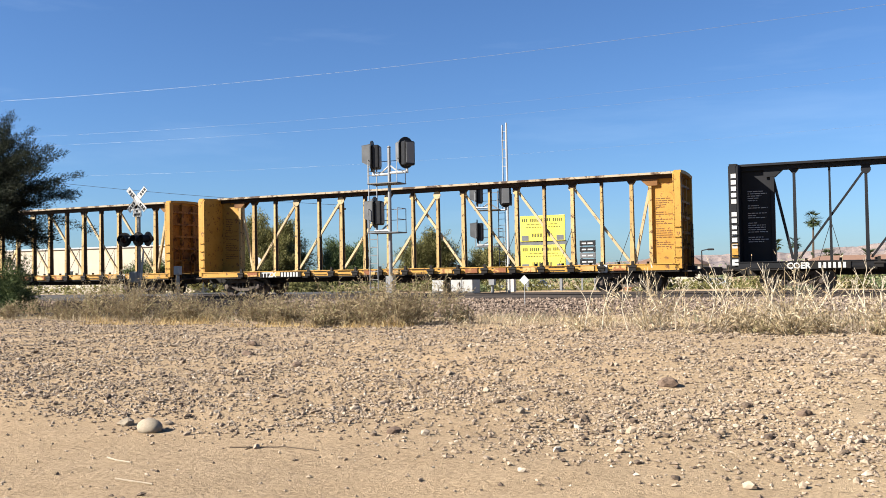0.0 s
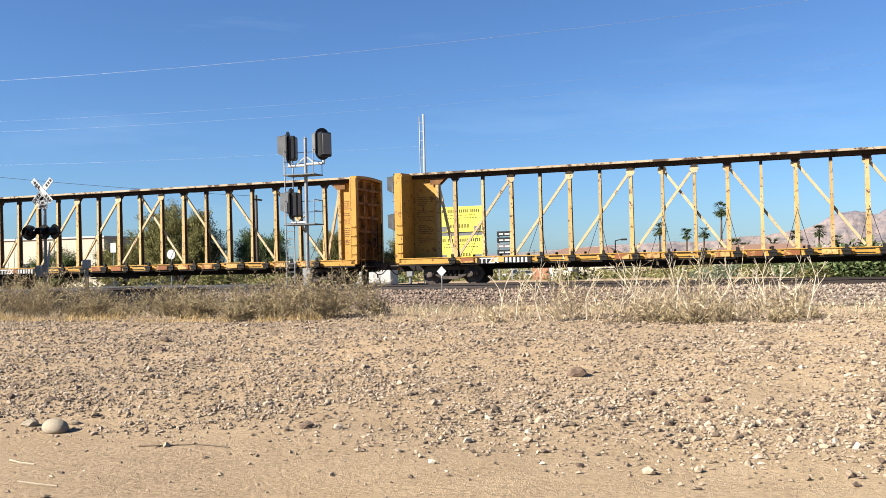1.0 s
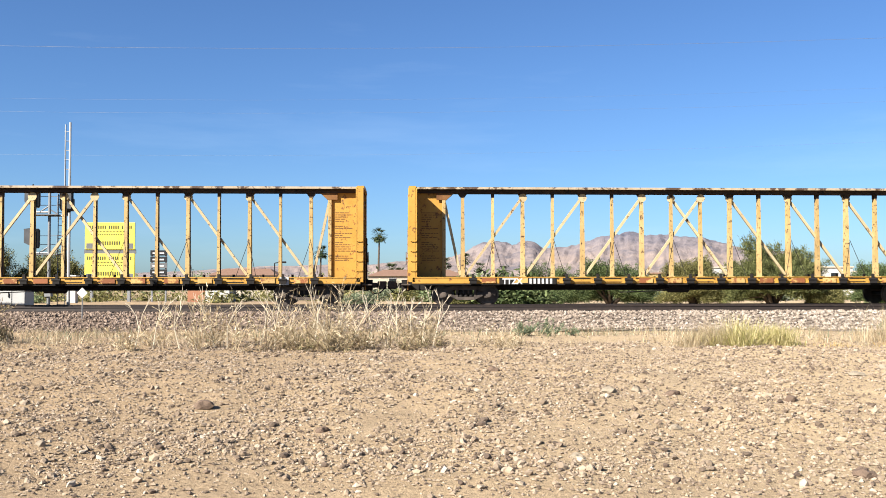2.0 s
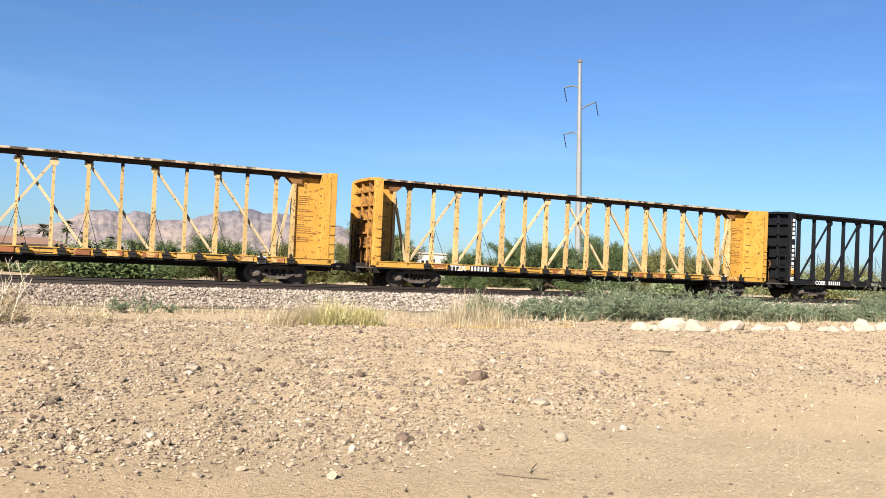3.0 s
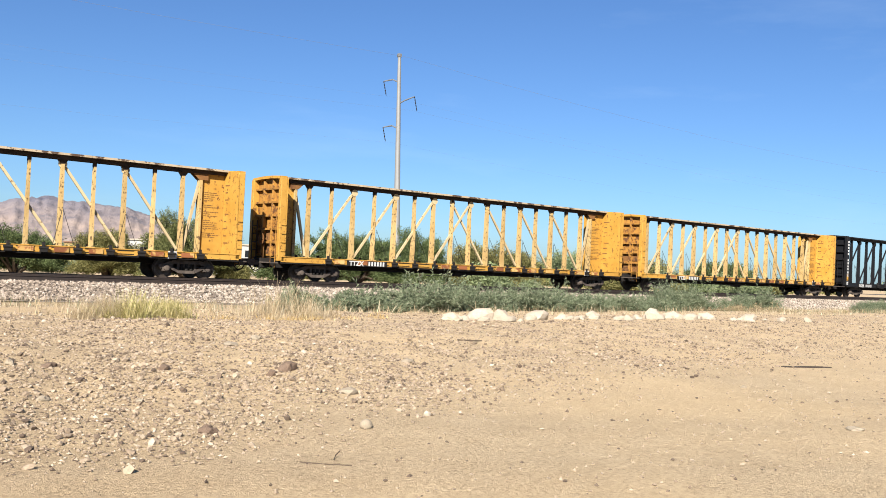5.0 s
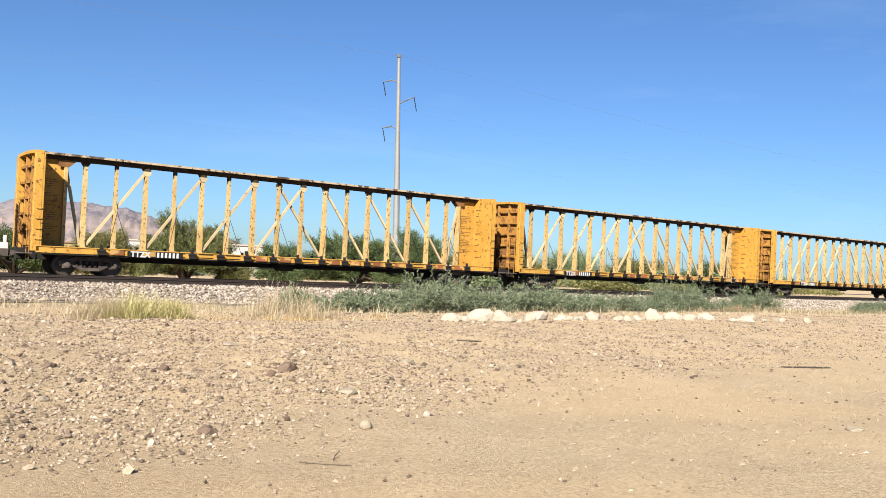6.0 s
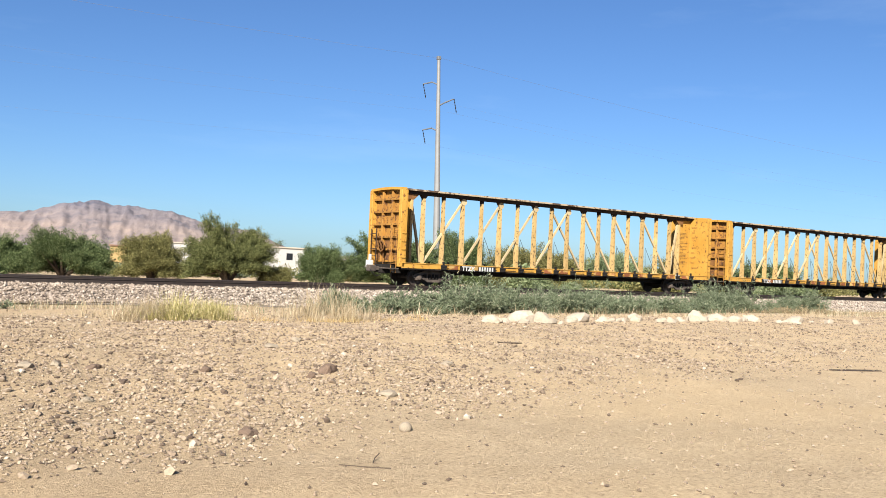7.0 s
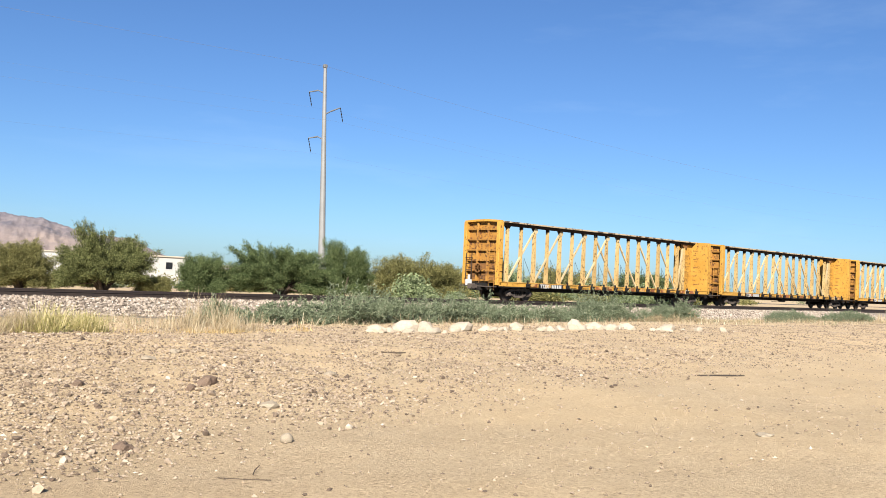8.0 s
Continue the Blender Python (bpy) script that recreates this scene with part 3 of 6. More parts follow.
        part("sill_plate", plate, SILLPLATE, car, at=pose((P[i] + P[i + 1]) / 2 + 0.3 + 0.04 * (i % 3), -W - 0.032, 0))
    bm = bmesh.new()
    for i, x in enumerate(P):
        if i % 2:
            tube(bm, (x, -0.3, 2.5), (x - 0.42, -0.75, SILL + 0.3), 0.011, n=5)
            tube(bm, (x, -0.3, 2.6), (x + 0.38, -0.8, SILL + 0.3), 0.011, n=5)
    tagged(part("cable_set", bm, UNDER, car, "slack load cables"), kind="stuff")
    # lettering on the sill
    mark = lettering("COER" if code == "dark" else "TTZX", 0.30)
    mark.materials.append(WHITE)
    x = -HALF + (1.9 if code == "dark" else 3.6)
    part("backing", B((x - 0.12, x + 2.1, -W - 0.034, -W - 0.004, SILL + 0.02, SILL + 0.265)), UNDER, car)
    part("reporting_mark", mark, WHITE, car, "white reporting mark letters", at=pose(x, -W - 0.038, SILL + 0.035))
    tagged(part("number_bars", bars([(SILL + 0.04, x + 1.05 + 0.16 * k, x + 1.14 + 0.16 * k) for k in range(6)], 1, 0.2), WHITE, car, "white number as plain bars", at=pose(0, -W - 0.036, 0)), kind="stuff")
    part("placard", B((HALF - 3.2, HALF - 2.85, -W - 0.034, -W - 0.004, SILL + 0.0, SILL + 0.30)), WHITE, car, "white stencil box", 0.005)
    return car


def lettered_black(car):
    bm = bmesh.new()
    for k in range(12):
        if k != 5:
            z = TOP - 0.22 - k * 0.235
            box(bm, -0.09, 0.09, -0.006, 0, z - 0.16, z)
    part("reflector", B((-0.11, 0.11, -0.012, 0, 1.28, 1.78)), YELLOW, car, "ochre yellow reflector strip", at=pose(-HALF + 0.14, -W - 0.004, 0))
    part("capacity_box", B((-0.11, 0.11, -0.012, 0, 0.98, 1.2)), WHITE, car, "small white stencil box", at=pose(-HALF + 0.14, -W - 0.004, 0))
    tagged(part("name_bars", bm, WHITE, car, "vertical white lettering as plain bars on the corner post", at=pose(-HALF + 0.14, -W - 0.012, 0)), kind="stuff")


PITCH, S0, SPEED, SLOW = 24.3, -52.89, 14.317, -0.006
yellow = make_car("centerbeam_flatcar", "empty yellow centerbeam flatcar, paint faded and rust-streaked", YELLOW, YELLOW_WORN, YELLOW_PALE, CHORD, WHITE, "light")
black_car = make_car("centerbeam_flatcar", "empty black centerbeam flatcar with white vertical lettering", BLACKPAINT, BLACKPAINT, BLACKPAINT, BLACKPAINT, WHITE, "dark")
lettered_black(black_car)
CARS = [(-1, yellow), (0, copy_thing(yellow, pose(0, 0, 0))), (1, copy_thing(yellow, pose(0, 0, 0))), (2, black_car)]
marker = part("end_of_train_device", B((-0.14, 0.10, -0.16, 0.16, 0.0, 0.34), (-0.06, 0.06, -0.06, 0.06, 0.34, 0.62)), WHITE, yellow, "white and yellow end-of-train marker on the coupler", 0.02, at=pose(-HALF - 0.55, 0.35, SILL + 0.02))
part("bracket", B((-0.05, 0.6, -0.45, -0.1, -0.12, 0.0)), GRIME, marker)


# ---- more materials ----
def island_material(name, stops, rough=0.95, noise_scale=30.0, bump=0.3):
    m = bpy.data.materials.new(name)
    m.use_nodes = True
    nt_ = m.node_tree
    p = nt_.nodes["Principled BSDF"]
    co_ = nt_.nodes.new("ShaderNodeTexCoord").outputs["Object"]
    col_ = ramp(nt_, nt_.nodes.new("ShaderNodeNewGeometry").outputs["Random Per Island"], [(q, tone(c)) for q, c in stops])
    f = ramp(nt_, noise_tex(nt_, co_, noise_scale), [(0.3, (0.78, 0.78, 0.78)), (0.7, (1.15, 1.15, 1.15))])
    nt_.links.new(mix(nt_, 1.0, col_, f, "MULTIPLY"), p.inputs["Base Color"])
    p.inputs["Roughness"].default_value = rough
    if bump:
        b_ = nt_.nodes.new("ShaderNodeBump")
        b_.inputs["Strength"].default_value, b_.inputs["Distance"].default_value = bump, 0.01
        nt_.links.new(noise_tex(nt_, co_, noise_scale * 2), b_.inputs["Height"])
        nt_.links.new(b_.outputs[0], p.inputs["Normal"])
    return m


def leaf_material(name, stops):
    """Leaves: colour by leaf, some light passing through."""
    m = bpy.data.materials.new(name)
    m.use_nodes = True
    nt_ = m.node_tree
    p = nt_.nodes["Principled BSDF"]
    col_ = ramp(nt_, nt_.nodes.new("ShaderNodeNewGeometry").outputs["Random Per Island"], [(q, tone(c, 0.72)) for q, c in stops])
    nt_.links.new(col_, p.inputs["Base Color"])
    p.inputs["Roughness"].default_value, p.inputs["Specular IOR Level"].default_value = 0.85, 0.15
    tr_ = nt_.nodes.new("ShaderNodeBsdfTranslucent")
    nt_.links.new(col_, tr_.inputs["Color"])
    ms = nt_.nodes.new("ShaderNodeMixShader")
    ms.inputs[0].default_value = 0.3
    nt_.links.new(p.outputs[0], ms.inputs[1])
    nt_.links.new(tr_.outputs[0], ms.inputs[2])
    nt_.links.new(ms.outputs[0], nt_.nodes["Material Output"].inputs["Surface"])
    return m


STONES = island_material("gravel_stones", [(0.0, (0.13, 0.086, 0.058)), (0.28, (0.33, 0.238, 0.158)), (0.65, (0.52, 0.395, 0.27)), (0.96, (0.62, 0.485, 0.345)), (1.0, (0.80, 0.69, 0.54))])
BALLAST_STONES = island_material("loose_ballast_stones", [(0.0, (0.13, 0.095, 0.072)), (0.3, (0.36, 0.285, 0.215)), (0.75, (0.58, 0.475, 0.37)), (1.0, (0.76, 0.66, 0.55))])
drift(BALLAST_STONES, (0.66, 0.58, 0.54))
ROCK_PALE = material("pale_limestone", (0.44, 0.355, 0.25), (0.56, 0.465, 0.34), 7.0, 0.9, 0, 0.4, 30)
ROCK_WHITE = material("whitewashed_stone", (0.56, 0.46, 0.34), (0.74, 0.63, 0.48), 5.0, 0.9, 0, 0.4, 26, vary=0.1)
ROCK_DARK = material("brown_stone", (0.20, 0.135, 0.095), (0.34, 0.235, 0.165), 9.0, 0.9, 0, 0.5, 30)
STRAW = leaf_material("dry_straw", [(0.0, (0.28, 0.20, 0.11)), (0.4, (0.50, 0.39, 0.235)), (0.8, (0.64, 0.53, 0.35)), (1.0, (0.74, 0.65, 0.48))])
GOLD = leaf_material("golden_straw", [(0.0, (0.30, 0.19, 0.07)), (0.5, (0.60, 0.42, 0.17)), (1.0, (0.84, 0.66, 0.36))])
TWIG = leaf_material("grey_brown_twigs", [(0.0, (0.16, 0.12, 0.075)), (0.5, (0.34, 0.26, 0.155)), (0.8, (0.50, 0.39, 0.23)), (1.0, (0.33, 0.32, 0.15))])
STALK = material("bleached_stalks", (0.72, 0.60, 0.43), (0.90, 0.79, 0.60), 6.0, 0.85)
GRASSGREEN = leaf_material("yellow_green_grass", [(0.0, (0.24, 0.23, 0.07)), (0.4, (0.42, 0.38, 0.14)), (0.7, (0.62, 0.52, 0.24)), (1.0, (0.74, 0.62, 0.35))])
SAGE = leaf_material("grey_green_shrub", [(0.0, (0.10, 0.125, 0.07)), (0.5, (0.18, 0.215, 0.125)), (0.85, (0.255, 0.29, 0.18)), (1.0, (0.36, 0.36, 0.24))])
MESQ = leaf_material("mesquite_leaves", [(0.0, (0.03, 0.05, 0.018)), (0.5, (0.10, 0.135, 0.05)), (1.0, (0.23, 0.275, 0.115))])
OLIVE = leaf_material("olive_leaves", [(0.0, (0.07, 0.07, 0.025)), (0.5, (0.18, 0.172, 0.058)), (1.0, (0.34, 0.305, 0.125))])
MESQ_DRY = leaf_material("olive_mesquite_leaves", [(0.0, (0.045, 0.055, 0.02)), (0.5, (0.135, 0.148, 0.052)), (1.0, (0.28, 0.285, 0.11))])
PALEGREEN = leaf_material("pale_green_leaves", [(0.0, (0.12, 0.16, 0.07)), (0.5, (0.22, 0.27, 0.13)), (1.0, (0.33, 0.37, 0.20))])
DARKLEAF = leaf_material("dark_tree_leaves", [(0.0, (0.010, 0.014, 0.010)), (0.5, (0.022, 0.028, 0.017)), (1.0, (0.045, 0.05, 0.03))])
BARK = material("bark", (0.09, 0.065, 0.045), (0.19, 0.14, 0.10), 8.0, 0.95, 0, 0.6, 20)
PALM = leaf_material("palm_fronds", [(0.0, (0.025, 0.04, 0.02)), (0.6, (0.06, 0.085, 0.035)), (1.0, (0.12, 0.13, 0.06))])
ASPHALT = material("asphalt", (0.07, 0.068, 0.066), (0.13, 0.125, 0.12), 3.0, 0.9, 0, 0.3, 60, (0.17, 0.16, 0.15), 1.2, 0.6)
STUCCO = material("white_stucco", (0.72, 0.69, 0.63), (0.80, 0.78, 0.72), 1.5, 0.9, 0, 0.2, 30)
TANWALL = material("tan_stucco", (0.70, 0.60, 0.46), (0.76, 0.67, 0.53), 0.8, 0.9, 0, 0.2, 20)
YTAN = material("ochre_stucco", (0.60, 0.40, 0.16), (0.68, 0.47, 0.20), 0.8, 0.9)
ROOF = material("roof_tile", (0.30, 0.17, 0.11), (0.42, 0.25, 0.17), 3.0, 0.9)
BRICKRED = material("painted_red_block", (0.45, 0.20, 0.11), (0.55, 0.27, 0.16), 3.0, 0.9)
GLASS = material("dark_window_glass", (0.02, 0.025, 0.03), (0.04, 0.045, 0.05), 2.0, 0.08)
SIGNYELLOW = material("sign_yellow_face", (1.05, 0.90, 0.10), (1.15, 1.0, 0.16), 1.0, 0.6)
SIGNDARK = material("sign_dark_letters", (0.08, 0.08, 0.03), (0.12, 0.11, 0.05), 3.0, 0.7)
SIGNGREY = material("sign_frame_grey", (0.16, 0.165, 0.17), (0.24, 0.245, 0.25), 3.0, 0.6)
LENS = material("dark_signal_lens", (0.05, 0.02, 0.02), (0.08, 0.03, 0.03), 3.0, 0.1)
CARWHITE = material("white_car_paint", (0.76, 0.76, 0.75), (0.80, 0.80, 0.79), 2.0, 0.25)
TYRE = material("tyre_rubber", (0.015, 0.015, 0.016), (0.03, 0.03, 0.03), 20, 0.9)
CASE = material("case_grey_white_paint", (0.60, 0.60, 0.58), (0.72, 0.72, 0.70), 2.0, 0.6)
# aerial haze is mixed into the rock's base colour
MOUNT = bpy.data.materials.new("haze_tinted_rock")
MOUNT.use_nodes = True
nt = MOUNT.node_tree
co = nt.nodes.new("ShaderNodeTexCoord").outputs["Object"]
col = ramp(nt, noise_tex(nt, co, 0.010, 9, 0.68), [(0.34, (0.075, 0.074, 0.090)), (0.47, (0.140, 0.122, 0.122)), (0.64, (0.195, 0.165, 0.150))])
# warmer and paler low down, darker and bluer towards the crest
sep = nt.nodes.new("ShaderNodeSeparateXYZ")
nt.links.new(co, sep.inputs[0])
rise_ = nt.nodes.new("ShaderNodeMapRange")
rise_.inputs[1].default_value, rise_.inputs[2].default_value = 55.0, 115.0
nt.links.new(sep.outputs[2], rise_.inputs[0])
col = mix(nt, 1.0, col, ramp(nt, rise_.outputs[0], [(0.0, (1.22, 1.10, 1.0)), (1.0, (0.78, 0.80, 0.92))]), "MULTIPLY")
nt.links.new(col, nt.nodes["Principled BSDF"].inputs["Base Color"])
nt.nodes["Principled BSDF"].inputs["Roughness"].default_value = 1.0
bn = nt.nodes.new("ShaderNodeBump")
bn.inputs["Strength"].default_value, bn.inputs["Distance"].default_value = 1.0, 12.0
nt.links.new(noise_tex(nt, co, 0.018, 8, 0.7), bn.inputs["Height"])
nt.links.new(bn.outputs[0], nt.nodes["Principled BSDF"].inputs["Normal"])


# ---- scatter helpers ----
hull = bmesh.new()
bmesh.ops.create_icosphere(hull, subdivisions=1, radius=1.0)
ICO_V = np.array([v.co[:] for v in hull.verts])
ICO_F = np.array([[v.index for v in f.verts] for f in hull.faces])
hull.free()
OCT_V = np.array([(1, 0, 0), (0, 1, 0), (-1, 0, 0), (0, -1, 0), (0, 0, 1), (0, 0, -1.0)])
OCT_F = np.array([(0, 1, 4), (1, 2, 4), (2, 3, 4), (3, 0, 4), (1, 0, 5), (2, 1, 5), (3, 2, 5), (0, 3, 5)])


def mesh_np(name, v, f, mat, smooth=False):
    me = bpy.data.meshes.new(name)
    me.from_pydata(v.tolist(), [], f.tolist())
    me.materials.append(mat)
    if smooth:
        me.polygons.foreach_set("use_smooth", [True] * len(me.polygons))
    return me


def stones(name, P, size, mat, base_v, base_f, rng, flat=0.7):
    """One mesh of many loose stones at the points P."""
    n, k = len(P), len(base_v)
    v = base_v[None] * (1 + rng.uniform(-0.32, 0.32, (n, k, 1)))
    v = v * np.stack([rng.uniform(0.8, 1.35, n), rng.uniform(0.7, 1.1, n), rng.uniform(flat * 0.7, flat * 1.2, n)], 1)[:, None, :]
    a = rng.uniform(0, 2 * np.pi, n)
    c, s = np.cos(a)[:, None], np.sin(a)[:, None]
    x, y = v[..., 0] * c - v[..., 1] * s, v[..., 0] * s + v[..., 1] * c
    tl = rng.uniform(-0.5, 0.5, n)[:, None]
    v = np.stack([x, y, v[..., 2] + tl * x * 0.5], -1) * size[:, None, None] + P[:, None, :]
    f = base_f[None] + (np.arange(n) * k)[:, None, None]
    return mesh_np(name, v.reshape(-1, 3), f.reshape(-1, 3), mat)


def blades(rng, n, root, length, width, lean, bend=0.4, segs=2):
    """Vertices and faces of n tapering blades; root is an (n, 3) array."""
    az = rng.uniform(0, 2 * np.pi, n)
    tilt = np.abs(rng.normal(0, lean, n))
    L = length * rng.uniform(0.2, 1.1, n) ** 0.8
    d = np.stack([np.cos(az) * np.sin(tilt), np.sin(az) * np.sin(tilt), np.cos(tilt)], 1)
    side = np.stack([-np.sin(az + rng.normal(0, 0.8, n)), np.cos(az), np.zeros(n)], 1)
    out = np.stack([np.cos(az), np.sin(az), -0.4 * np.ones(n)], 1)
    pts = []
    for k in range(segs + 1):
        t = k / segs
        c = root + d * (L * t)[:, None] + out * (bend * rng.uniform(0.2, 1, n) * L * t * t * 0.5)[:, None]
        w = width * (1 - 0.75 * t)
        pts += [c - side * w / 2, c + side * w / 2]
    v = np.stack(pts, 1)
    k = 2 * (segs + 1)
    f = np.concatenate([np.array([[2 * s, 2 * s + 1, 2 * s + 3, 2 * s + 2]]) for s in range(segs)])
    return v.reshape(-1, 3), (f[None] + (np.arange(n) * k)[:, None, None]).reshape(-1, 4)


def merge(meshes):
    V, F, o = [], [], 0
    for v, f in meshes:
        V.append(v)
        F.append(f + o)
        o += len(v)
    return np.concatenate(V), np.concatenate(F)


# ---- loose gravel and ballast ----
rng = np.random.default_rng(7)


def shoulder_edge(x):
    return np.interp(x, [-14, -6, -2, 2, 6, 12, 40], [7.6, 6.9, 6.5, 6.2, 7.3, 8.2, 9.0])


def gravel_points(n, lo, hi, keep):
    y = rng.uniform(lo, hi, n)
    x = rng.uniform(-1.35, 2.7, n) * (y + 1.5) - 1.0
    clump = np.sin(x * 1.7 + 0.6 * y) * np.sin(1.3 * y - 0.8 * x + 2) + 0.6 * np.sin(3.1 * x - 2.2 * y)
    d = sstep(-0.9, 1.2, y - shoulder_edge(x)) * (0.75 + 0.35 * clump) * np.where(x > 7, 0.6, 1.0) * np.where(x > 14, 0.6, 1.0) + keep
    ok = rng.uniform(0, 1, n) < d
    x, y = x[ok], y[ok]
    return np.stack([x, y, ground_z(x, y)], 1)


P = gravel_points(300000, 3.6, 16.3, 0.02)
sz = 0.0095 + 0.0135 * rng.uniform(0, 1, len(P)) ** 2
P[:, 2] += sz * 0.3
tagged(new("fine_gravel", stones("fine_gravel", P, sz, STONES, OCT_V, OCT_F, rng)), "small loose brown and tan gravel on the dirt shoulder", "gravel", kind="stuff")
P = gravel_points(40000, 4.2, 16.0, 0.004)
sz = 0.014 + 0.024 * rng.uniform(0, 1, len(P)) ** 3.5
P[:, 2] += sz * 0.42
tagged(new("coarse_gravel", stones("coarse_gravel", P, sz, STONES, ICO_V, ICO_F, rng)), "coarse broken stones strewn over the dirt shoulder", "gravel", kind="stuff")
n = 65000
y = rng.uniform(27.3, 35.5, n)
y = np.where(rng.uniform(0, 1, n) < 0.7, rng.uniform(27.2, 31.2, n), y)
x = rng.uniform(-45, 75, n)
P = np.stack([x, y, bed_z(x, y)], 1)
sz = rng.uniform(0.03, 0.075, n)
P[:, 2] += sz * 0.35
tagged(new("ballast_stones", stones("ballast_stones", P, sz, BALLAST_STONES, OCT_V, OCT_F, rng, 0.85)), "loose pinkish grey crushed ballast stones beside the rails", "ballast", kind="stuff")


n = 14000
x, y = rng.uniform(-24, 46, n), rng.uniform(15.8, 27.4, n)
P = np.stack([x, y, ground_z(x, y)], 1)
tagged(new("ditch_gravel", stones("ditch_gravel", P, 0.012 + 0.03 * rng.uniform(0, 1, n) ** 3, STONES, OCT_V, OCT_F, rng)), "scattered gravel in the ditch below the ballast", "gravel", kind="stuff")
for nm, m_, cnt, lab in (("ditch_stubble", STRAW, 9000, "dry straw stubble scattered in the ditch"), ("ditch_brush", TWIG, 7000, "thin grey-brown brush scattered in the ditch"), ("ditch_greens", SAGE, 3500, "sparse low green weeds in the ditch")):
    k = 260
    cx, cy = rng.uniform(-24, 50, k), rng.uniform(15.8, 27.2, k)
    pick = rng.integers(0, k, cnt)
    x, y = cx[pick] + rng.normal(0, 0.4, cnt), cy[pick] + rng.normal(0, 0.25, cnt)
    v, f = blades(rng, cnt, np.stack([x, y, ground_z(x, y) - 0.01], 1), 0.3 * np.ones(cnt), 0.012, 0.8, 0.6)
    tagged(new(nm, mesh_np(nm, v, f, m_)), lab, "weeds", kind="stuff")


# ---- single rocks ----
def rock_mesh(seed, mat, rough=0.16, sub=2):
    bm = bmesh.new()
    bmesh.ops.create_icosphere(bm, subdivisions=sub, radius=1.0)
    o = Vector((seed * 3.7, seed * 1.3, seed * 7.1))
    for v in bm.verts:
        d = noise.noise(v.co * 0.9 + o) * rough * 2.0 + noise.noise(v.co * 2.4 + o) * rough * 0.8
        v.co *= 1 + d
        v.co.z = max(v.co.z, -0.55)
    return finish(bm, "rock", mat, smooth=sub > 2)


def rock(mesh, x, y, sx, sy, sz_, rz, label, group="", sink=0.35):
    ob = tagged(new("rock", mesh), label, "rock", group)
    k = 0.72 if group.endswith("shoulder") else 1.0
    ob.matrix_basis = Matrix.LocRotScale((x, y, gz(x, y) + sz_ * sink * k), Euler((0, 0, radians(rz))), (sx * k, sy * k, sz_ * k))
    return ob


ROUND = [rock_mesh(k, ROCK_PALE, 0.05, 3) for k in range(2)]
PALE = [rock_mesh(k + 5, ROCK_PALE, 0.3) for k in range(3)]
DARKR = [rock_mesh(k + 11, ROCK_DARK, 0.32) for k in range(3)]
WHITER = [rock_mesh(k + 20, ROCK_WHITE, 0.3) for k in range(5)]
rock(ROUND[0], -5.70, 6.41, 0.122, 0.09, 0.07, -20, "smooth cream-coloured cobble lying on the dirt", sink=0.5)
rock(PALE[0], -6.09, 6.58, 0.07, 0.05, 0.045, 30, "small tan stone beside a cream cobble")
rock(ROUND[1], 4.16, 6.23, 0.055, 0.05, 0.05, 0, "round whitish cobble on the dirt", sink=0.5)
for i, (x, y, s, f, a) in enumerate(((-3.06, 7.85, 0.055, 0.9, 10), (-1.2, 15.0, 0.13, 0.6, 0), (2.15, 8.3, 0.085, 0.5, 20), (4.91, 7.68, 0.135, 0.5, -25), (8.36, 4.25, 0.14, 0.25, -40), (10.2, 6.65, 0.06, 0.6, 0),
                                     (5.13, 10.95, 0.14, 0.4, 40), (5.7, 11.4, 0.12, 0.5, 0), (6.8, 9.3, 0.13, 0.4, 30), (1.95, 9.9, 0.11, 0.6, 10), (2.25, 10.0, 0.09, 0.7, 60), (1.1, 7.3, 0.08, 0.6, 0), (2.9, 8.0, 0.05, 0.8, 0))):
    rock(PALE[i % 3], x, y, s, s * 0.75, s * f, a, "pale angular stone half sunk in the gravel", "pale stones on the shoulder")
for i, (x, y, s, f, a) in enumerate(((-2.14, 9.4, 0.12, 0.7, 0), (-3.68, 6.74, 0.075, 0.6, 20), (-7.79, 10.6, 0.12, 0.6, 0), (2.58, 9.8, 0.1, 0.5, 25), (3.6, 9.3, 0.08, 0.7, 0), (2.95, 6.62, 0.1, 0.6, 20), (4.91, 9.0, 0.135, 0.85, 15),
                                     (4.6, 8.78, 0.075, 0.8, 0), (2.98, 6.72, 0.07, 0.7, 50), (-8.25, 11.3, 0.1, 0.6, 0), (-6.6, 9.9, 0.08, 0.7, 0), (0.9, 11.5, 0.09, 0.7, 0), (-0.9, 8.4, 0.07, 0.7, 30))):
    rock(DARKR[i % 3], x, y, s, s * 0.8, s * f, a, "dark brown stone on the gravel shoulder", "brown stones on the shoulder")
rs = random.Random(4)
x = 11.6
while x < 23.5:
    big = rs.random() < 0.34
    s = rs.uniform(0.20, 0.30) if big else rs.uniform(0.08, 0.15)
    yy = 14.45 + rs.uniform(-0.22, 0.22) - 0.35 * max(0.0, x - 20.5)
    rock(WHITER[rs.randrange(5)], x, yy, s, s * 0.7, s * rs.uniform(0.55, 0.8), rs.uniform(-30, 30), "large whitish boulder in a row along the weeds" if big else "whitish border stone in a row along the weeds", "row of whitish stones", 0.15)
    x += s * rs.uniform(1.2, 2.3) + (0.5 if rs.random() < 0.12 else 0)


